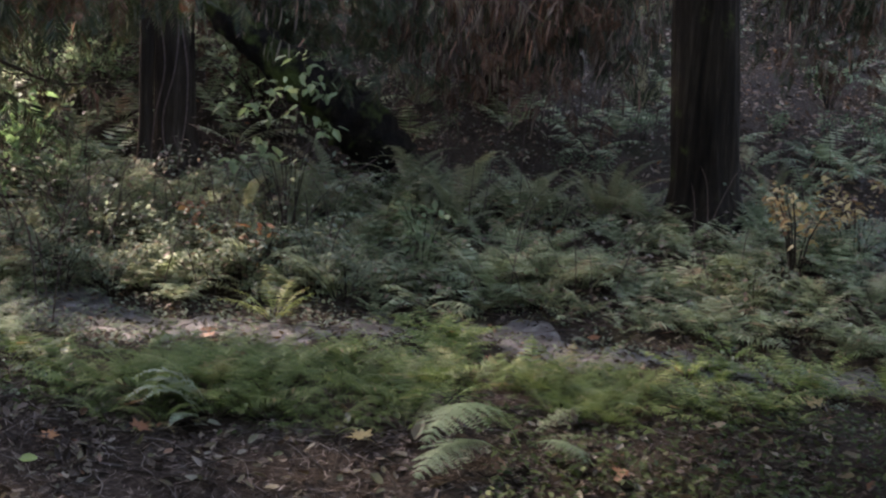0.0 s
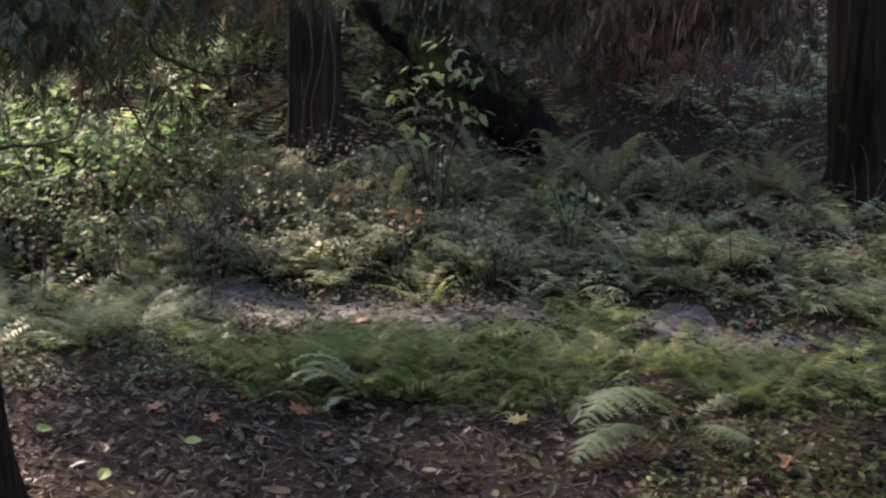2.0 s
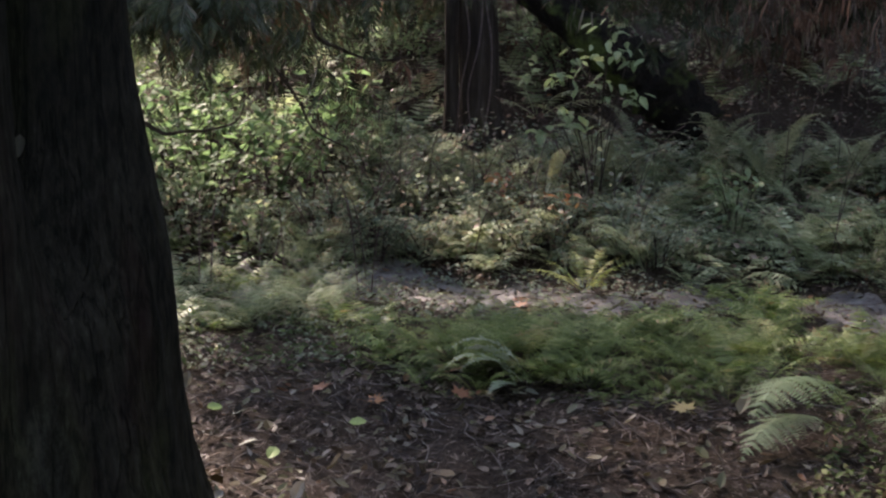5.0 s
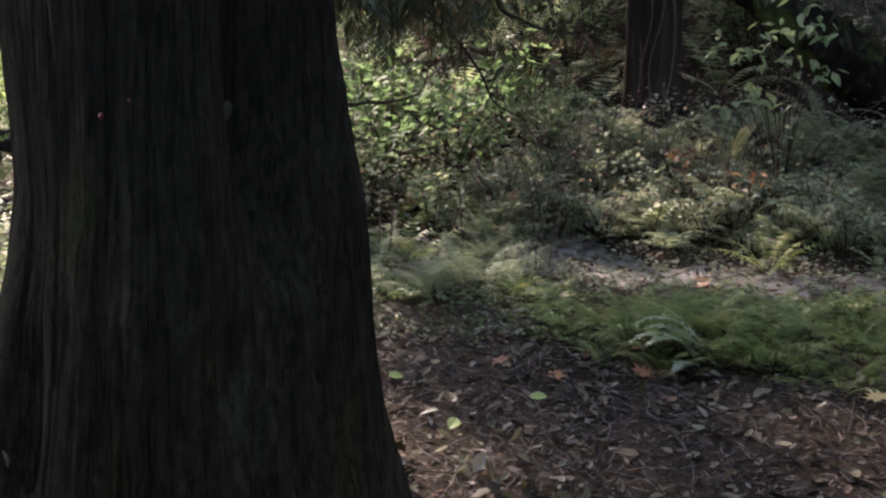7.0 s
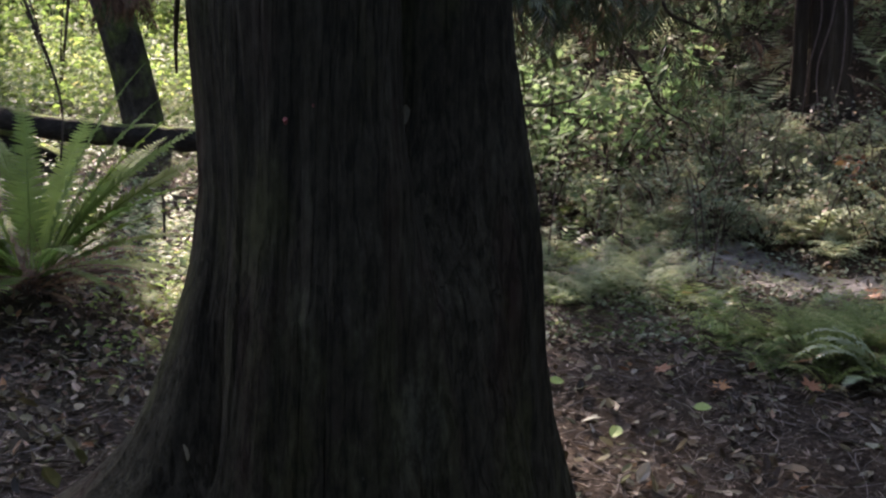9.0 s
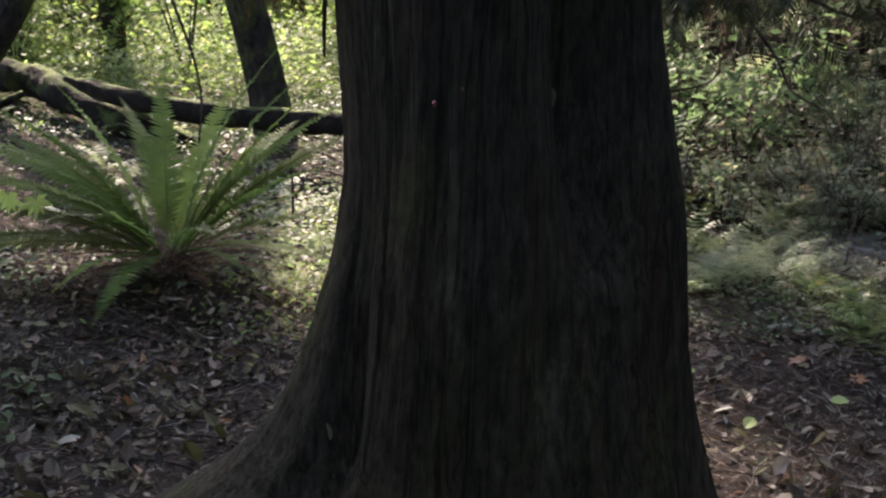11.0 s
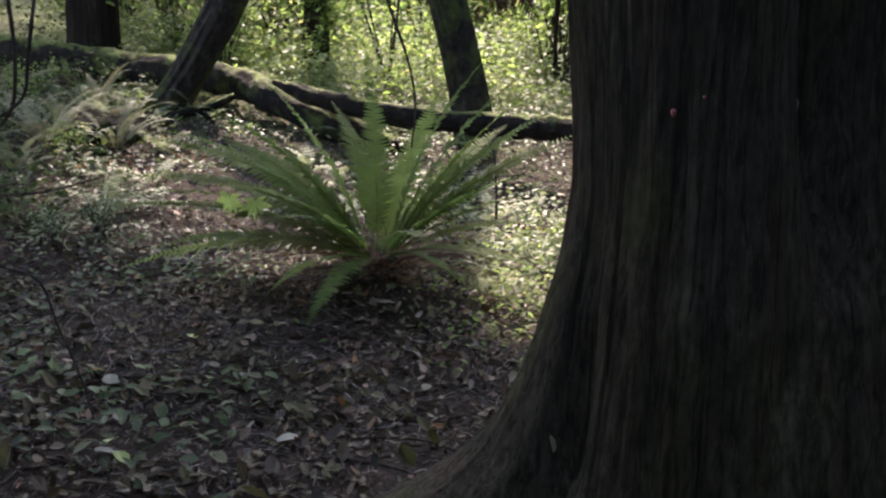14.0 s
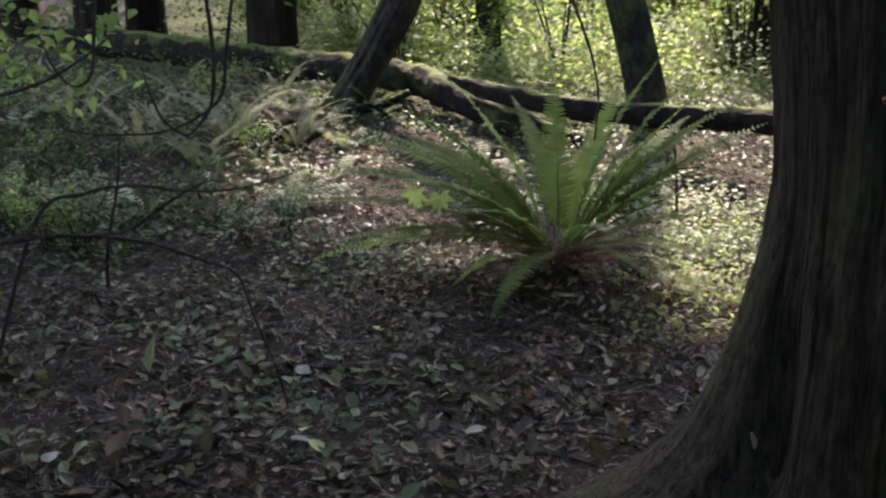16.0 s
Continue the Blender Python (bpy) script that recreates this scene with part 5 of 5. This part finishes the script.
for i, (az, d, z, n, mat) in enumerate([(33.6, 6.9, 2.08, 150, SPRAY), (31.2, 7.0, 2.05, 130, SPRAY), (35.2, 7.2, 2.15, 130, SPRAY), (30, 7.4, 2.27, 110, SPRAY), (27, 7.6, 2.38, 105, SPRAY), (24, 8.0, 2.42, 85, SPRAY_DEAD), (32.5, 7.2, 2.2, 90, SPRAY_DEAD), (20, 8.6, 2.5, 130, SPRAY)]):
    q = air(az, d, z)
    limb = branch("limb", TWIG, .022, .006, [(-3.4, 9.6, 4.4), (q.x * .5 - 1.7, q.y * .5 + 4.8, 3.6), tuple(q + Vector((0, .3, .25))), tuple(q + Vector((.25, -.3, -.1)))], CEDAR_L)
    sprays(limb, [tuple(q + Vector((-.5, .2, .2))), tuple(q), tuple(q + Vector((.5, -.2, .05)))], n, .22, .3, .26, 760 + i, mat)

for i, (az, d, z, n, dead) in enumerate([(16, 11.6, 2.9, 150, True), (12, 11.2, 3.0, 160, False), (8.5, 11.8, 3.0, 170, True), (5, 11.4, 2.9, 160, False), (1.5, 11.9, 3.1, 160, True), (-1.5, 11.3, 2.9, 140, False),
                                         (-8.5, 11.5, 3.1, 120, False), (-12, 11.0, 3.0, 110, True), (10, 10.4, 2.6, 120, False), (3, 10.3, 2.6, 120, True)]):
    q = air(az, d, z)
    host = CEDAR_L if az > 9 else CEDAR_R
    h = host.matrix_basis.translation
    limb = branch("limb", TWIG, .022, .006, [(h.x, h.y, 4.6), tuple(h.lerp(q, .5) + Vector((0, 0, 2.4 - h.lerp(q, .5).z + 1.6))), tuple(q + Vector((0, .2, .25))), tuple(q + Vector((.2, -.3, -.15)))], host)
    sprays(limb, [tuple(q + Vector((-.6, .2, .1))), tuple(q), tuple(q + Vector((.6, -.2, 0)))], n, .22, .95, .27, 790 + i, SPRAY_DEAD if dead else SPRAY)

def hanging_twigs(host, count, az0, az1, d0, d1, z0, z1, mat, seed):
    """Thin dead twigs that hang in front of the slope from the boughs above, with short side shoots."""
    rnd, pieces, spots = random.Random(seed), [], []
    base = host.matrix_basis.translation
    for _ in range(count):
        q = spot(rnd.uniform(az0, az1), rnd.uniform(d0, d1))
        top, n = rnd.uniform(3.0, 3.6), rnd.uniform(.5, 1)
        low = z0 + (z1 - z0) * rnd.random() + q.z * .25
        x, y, line = q.x, q.y, []
        for i in range(6):
            line.append(Vector((x, y, top + (low - top) * i / 5)) - base)
            x, y = x + rnd.gauss(0, .09), y + rnd.gauss(0, .09)
        pieces.append(tube(line, np.linspace(.011, .003, 6) * n, 4))
        for _ in range(34):
            u = rnd.uniform(1.2, 4.99)
            spots.append(tuple(line[int(u)].lerp(line[int(u) + 1], u % 1) + Vector((rnd.gauss(0, .09), rnd.gauss(0, .09), 0))))
        for i in range(4):
            a, m = line[rnd.randrange(2, 6)], rnd.uniform(.12, .4)
            w = Vector((rnd.gauss(0, 1), rnd.gauss(0, .5), rnd.uniform(-1.2, .1))).normalized() * m
            pieces.append(tube([a, a + w * .5 + Vector((0, 0, .02)), a + w], [.004, .003, .0015], 3))
    limb = part("twig_spray", mesh_of("twig_spray", *join(*pieces), mat, True), host, None, "thin bare hanging twigs")
    rng, n = np.random.default_rng(seed), len(spots)
    part("foliage", mesh_of("foliage", *scatter(np.array(spots), rng.uniform(.08, .24, n), rng.uniform(0, 6.28, n), rng.normal(-1.25, .25, n), rng.normal(0, .6, n), STRAND), DRY), limb, None, "withered hanging needles")
    return limb


hanging_twigs(CEDAR_R, 60, -4, 10, 10.6, 12.4, 1.3, 2.2, TWIG, 51)
hanging_twigs(CEDAR_R, 45, -2, 11, 10.4, 12.4, 1.2, 2.2, PINK_TWIG, 52)
hanging_twigs(CEDAR_L, 40, 10, 26, 10.4, 12.2, 1.4, 2.3, TWIG, 53)
hanging_twigs(CEDAR_R, 22, -14, -8, 10.6, 12.4, 1.6, 2.4, PINK_TWIG, 54)

# dead sprays and a loose strip on the big cedar's flank
limb = branch("limb", TWIG, .012, .004, [(-2.3, 2.1, 2.4), (-2.45, 1.98, 2.1), (-2.52, 1.93, 1.85)], BIG)
sprays(limb, [(-2.53, 1.90, 1.84), (-2.48, 1.94, 1.80)], 34, .035, .1, .11, 741, SPRAY_DEAD)
v, f = tube(bend([Vector(q) - BIG.matrix_basis.translation for q in [(-2.36, 2.02, 2.0), (-2.385, 2.0, 1.8), (-2.40, 2.0, 1.66), (-2.405, 2.005, 1.56)]], 4), np.linspace(.012, .004, 13), 5)
part("bark_strip", mesh_of("bark_strip", v, f, CEDAR, True), BIG)

# the vine maple at the glade's edge, with drooping loops
maple_at = spot(88, 5.2)
MAPLE = thing("vine_maple", maple_at, "spindly vine maple with looping bare branches", "tree")
stem = branch("trunk", TWIG, .035, .02, [tuple(maple_at - Vector((0, 0, .1))), tuple(maple_at + Vector((.05, .1, 1.1))), (-4.75, .35, 2.3), (-4.6, .9, 2.9)], MAPLE)
for way in ([(-4.6, .9, 2.9), (-4.45, 1.25, 2.4), (-4.41, 1.30, 1.81), (-4.41, 1.31, 1.69), (-4.40, 1.32, 1.51), (-4.41, 1.31, 1.33), (-4.43, 1.26, 1.24), (-4.45, 1.21, 1.21), (-4.47, 1.14, 1.27), (-4.48, 1.10, 1.37), (-4.49, 1.08, 1.46)],
            [(-4.6, .9, 2.9), (-4.4, 1.4, 2.3), (-4.36, 1.42, 1.81), (-4.37, 1.39, 1.69), (-4.38, 1.36, 1.49), (-4.40, 1.33, 1.33), (-4.46, 1.16, 1.23), (-4.53, .97, 1.22), (-4.57, .82, 1.24)],
            [(-4.75, .5, 2.5), (-4.55, .9, 2.1), (-4.53, .94, 1.82), (-4.54, .93, 1.58), (-4.54, .91, 1.44), (-4.56, .85, 1.40), (-4.58, .79, 1.47), (-4.59, .75, 1.59)],
            [(-4.8, .25, 1.5), (-4.64, .50, 1.38), (-4.59, .72, 1.41), (-4.55, .89, 1.50), (-4.52, .99, 1.58)]):
    branch("limb", TWIG, .010, .0035, way, MAPLE)
limb = branch("limb", TWIG, .012, .004, [(-4.85, .2, 2.0), (-5.1, .5, 1.75), (-5.3, .9, 1.6), (-5.4, 1.2, 1.55)], MAPLE)
sprays(limb, [(-5.0, .4, 1.8), (-5.3, .9, 1.68), (-5.4, 1.15, 1.6)], 240, .16, .35, .085, 750, LEAF, OVATE, -.3)

# arching dead branches that lie over the litter
deadwood = thing("dead_branch", spot(80, 4.6), "bare arching dead branch resting on leaf litter", "branch")
g = lambda x, y, up=.0: (x, y, float(relief(x, y)) + up)
for way in ([g(-4.5, -.1), (-4.36, .40, .93), (-4.34, .50, .91), (-4.29, .71, .92), (-4.22, .95, .88), (-4.15, 1.14, .80), (-4.11, 1.25, .74), (-4.09, 1.30, .58), (-4.06, 1.36, .39), g(-4.04, 1.4)],
            [g(-4.66, .45), (-4.60, .68, .91), (-4.56, .86, 1.01), (-4.51, 1.03, 1.03), (-4.45, 1.20, 1.00), (-4.38, 1.38, 1.00), (-4.29, 1.57, 1.05)],
            [(-4.27, .75, .915), (-4.51, 1.00, .87), (-4.47, 1.12, .95), (-4.42, 1.26, 1.03), (-4.39, 1.34, 1.03)],
            [(-4.35, .86, .70), (-4.35, .86, .78), (-4.34, .88, .92), (-4.33, .91, 1.06), (-4.33, .93, 1.22)]):
    branch("limb", TWIG, .009, .003, way, deadwood)

# the drooping bare vine before the large fern
vine = thing("hanging_vine", (-4.31, 3.05, 1.05), "dark bare vine hanging from above", "vine")
branch("stem", TWIG, .010, .004, [(-4.7, 2.7, 3.6), (-4.5, 2.85, 2.5), (-4.41, 2.93, 1.84), (-4.39, 2.95, 1.70), (-4.36, 2.99, 1.56), (-4.33, 3.03, 1.41), (-4.31, 3.05, 1.24), (-4.32, 3.04, 1.05)], vine)

# sticks on the ground
def stick(points, r, label):
    v, f = tube(bend([g(x, y, r * .8) for x, y in points], 5), np.linspace(r, r * .5, 5 * (len(points) - 1) + 1), 9, .2, 5)
    return tagged(new("fallen_stick", mesh_of("fallen_stick", v, f, TWIG, True)), label, "stick")


stick([(-3.55, .4), (-3.73, .64), (-3.83, .84), (-3.96, 1.01), (-3.98, 1.19)], .02, "thick dark stick lying in leaf litter")
stick([(-3.8, .82), (-3.64, .89), (-3.51, .93)], .011, "short grey stick lying in leaf litter")
stick([(-3.35, 1.9), (-3.15, 2.00), (-2.95, 2.05)], .008, "thin stick beside the cedar roots")
stick([(-4.9, 2.3), (-4.5, 2.6), (-4.1, 2.75)], .018, "dark stick below the large fern")

# sapling and broken stubs beside the log
sapling = thing("sapling", g(-5.39, 4.53), "bare sapling standing behind the large fern", "sapling")
branch("trunk", TWIG, .010, .006, [g(-5.39, 4.53, -.05), (-5.39, 4.53, .48), (-5.40, 4.53, .65), (-5.41, 4.51, .85)], sapling)
branch("limb", TWIG, .005, .002, [(-5.40, 4.53, .65), (-5.30, 4.63, .66), (-5.21, 4.72, .64), (-5.14, 4.79, .59)], sapling)
stub = thing("broken_branch", g(-9.4, 4.75), "broken rotten branch under the leaning trunk", "branch")
branch("limb", LOGBARK, .05, .03, [g(-9.5, 4.55), (-9.46, 4.65, .66), (-9.39, 4.78, .68), (-9.31, 4.91, .74), (-9.25, 5.02, .80)], stub)
branch("limb", LOGBARK, .03, .012, [(-9.39, 4.78, .68), (-9.30, 4.80, .60), (-9.22, 4.85, .52), g(-9.2, 4.86)], stub)

# vines on the slender cedar
base = CEDAR_L.matrix_basis.translation
for k, (ox, oy) in enumerate([(.12, -.24), (-.10, -.24), (.02, -.27)]):
    way = [tuple(base + Vector((ox + .05 * math.sin(i * 1.7 + k), oy + .03 * math.sin(i * 2.3), 2.4 - .4 * i))) for i in range(7)]
    branch("vine", PINK_TWIG, .009, .006, way, CEDAR_L, "thin pale hanging vine")


# ---- single leaves that stand out ----
def maple_leaf(name, mat):
    rim = []
    for k, (a, r) in enumerate([(-150, .28), (-115, .55), (-95, .35), (-65, .85), (-42, .45), (-25, .8), (-12, .5), (0, 1.0), (12, .5), (25, .8), (42, .45), (65, .85), (95, .35), (115, .55), (150, .28)]):
        rim.append((r * math.cos(radians(a)), r * math.sin(radians(a)), .10 * r * r * (1 if k % 2 else .4)))
    v, f = tube([(-.9, 0, .02), (-.4, 0, .03), (0, 0, 0)], [.012, .012, .012], 4)
    n = len(v)
    v = v + [Vector((0, 0, 0))] + [Vector(q) for q in rim]
    f = f + [(n, n + 1 + i, n + 2 + i) for i in range(len(rim) - 1)]
    return mesh_of(name, v, f, mat)


def plain(name, stops, rough=.5, through=.25):
    return leaf_material(name, stops, rough, through, .4, True)


ORANGE = maple_leaf("fallen_leaf", plain("orange_leaf", [(0, (.20, .075, .03)), (1, (.28, .12, .04))]))
RUST = maple_leaf("fallen_leaf", plain("rust_leaf", [(0, (.16, .06, .03)), (1, (.26, .11, .05))]))
YELLOW = maple_leaf("fallen_leaf", plain("yellow_leaf", [(0, (.26, .20, .08)), (1, (.34, .28, .13))]))
GREY = mesh_of("fallen_leaf", *scatter(np.zeros((1, 3)), [1.0], *np.zeros((3, 1)), ROUND), plain("grey_leaf", [(0, (.17, .175, .13)), (1, (.27, .27, .21))]))
BARKLEAF = mesh_of("fallen_leaf", *scatter(np.zeros((1, 3)), [1.0], *np.zeros((3, 1)), ROUND), plain("dull_leaf", [(0, (.17, .15, .10)), (1, (.23, .205, .145))]))
LIMELEAF = mesh_of("fallen_leaf", *scatter(np.zeros((1, 3)), [1.0], *np.zeros((3, 1)), ROUND), plain("lime_leaf", [(0, (.22, .30, .08)), (1, (.32, .38, .12))]))


LUSH = maple_leaf("lobed_leaf", plain("lush_leaf", [(0, (.26, .34, .07)), (1, (.32, .40, .10))], .6, .5))


def single(me, x, y, size, label, up=.025, tilt=(0, 0, 0), z=None, name="fallen_leaf"):
    ob = new(name, me)
    ob.matrix_basis = Matrix.LocRotScale(Vector((x, y, (float(relief(x, y)) if z is None else z) + up)), Euler(tilt), Vector((size, size, size)))
    return tagged(ob, label, "leaf", "single leaves")


rnd = random.Random(8)
turn = lambda: (rnd.uniform(-.35, .35), rnd.uniform(-.35, .35), rnd.uniform(0, 6.28))
for x, y in [(-1.92, 4.53), (-1.90, 4.56), (-1.27, 6.33), (-.68, 5.95), (-2.35, 4.9), (.35, 7.3), (-5.45, 4.58), (-5.38, 4.78)]:
    single(ORANGE, x, y, .062, "bright orange fallen maple leaf on the soil", .04, turn())
for x, y in [(-1.83, 6.40), (-1.75, 6.33), (-1.88, 6.5), (-2.18, 4.55), (-1.60, 4.81), (-1.72, 5.07), (.54, 4.98), (1.54, 5.99), (-1.57, 6.14), (.98, 5.47), (-.2, 6.6), (.8, 7.5)]:
    single(RUST, x, y, .085, "rust-brown curled maple leaf on the soil", .05, turn())
for x, y in [(.93, 6.13), (1.52, 6.16), (-.61, 4.97)]:
    single(YELLOW, x, y, .095, "pale yellow maple leaf lying on plants", .07, turn())
for x, y in [(-1.36, 5.06), (-1.35, 5.03), (-2.35, 4.2), (-3.70, 1.32), (-4.30, 1.58), (-4.01, .52), (-2.9, 3.6), (-2.2, 3.9), (-1.2, 4.4), (-3.2, 3.4), (-4.1, 2.2), (-3.5, 1.9)]:
    single(GREY, x, y, .085, "pale grey-green fallen leaf on the litter", .035, turn())
for x, y in [(-3.70, 1.32), (-3.8, 1.36), (-2.05, 3.95), (-2.5, 4.15), (-1.9, 4.3), (-4.6, 2.1)]:
    single(LIMELEAF, x, y, .075, "yellow-green fallen leaf on the litter", .04, turn())
single(mesh_of("fallen_leaf", *scatter(np.zeros((1, 3)), [1.0], *np.zeros((3, 1)), OVATE), plain("dull_green_leaf", [(0, (.12, .15, .075)), (1, (.14, .17, .085))])), -4.71, 1.10, .17, "green leaf standing upright in the litter", .02, (0, radians(-80), radians(40)))
for ox, oy, oz, tx in [(0, 0, 0, .3), (-.06, -.09, .02, -.5)]:
    single(LUSH, -4.54 + ox, 2.37 + oy, .10, "bright lime-green lobed leaf beside the large fern", 0, (tx, radians(55), radians(-30)), .84 + oz)

# leaves caught on the big trunk, and two dabs of red paint
def on_trunk(degrees, z):
    """A place on the big trunk's bark: bearing round its axis, and height."""
    a = radians(degrees)
    r = big_radius(z - CEDAR_AT.z + .12, a) + .008
    return CEDAR_AT.x + r * math.cos(a), CEDAR_AT.y + r * math.sin(a), a


for at, z, size in ((-13, 1.475, .06), (-106, .615, .05)):
    px, py, a = on_trunk(at, z)
    px, py = px + .02 * math.cos(a), py + .02 * math.sin(a)
    single(BARKLEAF, px, py, size, "dull brown leaf caught on the bark", 0, (0, radians(80), a + math.pi), z + size * .5)
RED, nt, b = material("red_paint", .6, .4)
nt.links.new(ramp(nt, noise_of(nt, 90, 3), [(.3, (.15, .028, .02)), (.7, (.27, .055, .04))]), b.inputs["Base Color"])
for at, pz, size in ((-74, 1.48, .008), (-64.5, 1.52, .004)):
    px, py, a = on_trunk(at, pz)
    rim = [(.004, size * .8 * math.cos(k * .7) * (1 + .3 * math.sin(k * 2)), size * 1.3 * math.sin(k * .7)) for k in range(9)]
    v = [Vector((.010, 0, 0))] + [Vector(q) for q in rim]
    f = [(0, 1 + k, 1 + (k + 1) % 9) for k in range(9)]
    ob = part("paint_dab", mesh_of("paint_dab", v, f, RED), BIG, None, "dab of red paint")
    ob.matrix_basis = Matrix.LocRotScale(Vector((px, py, pz)) - BIG.matrix_basis.translation, Euler((0, 0, a)), None)
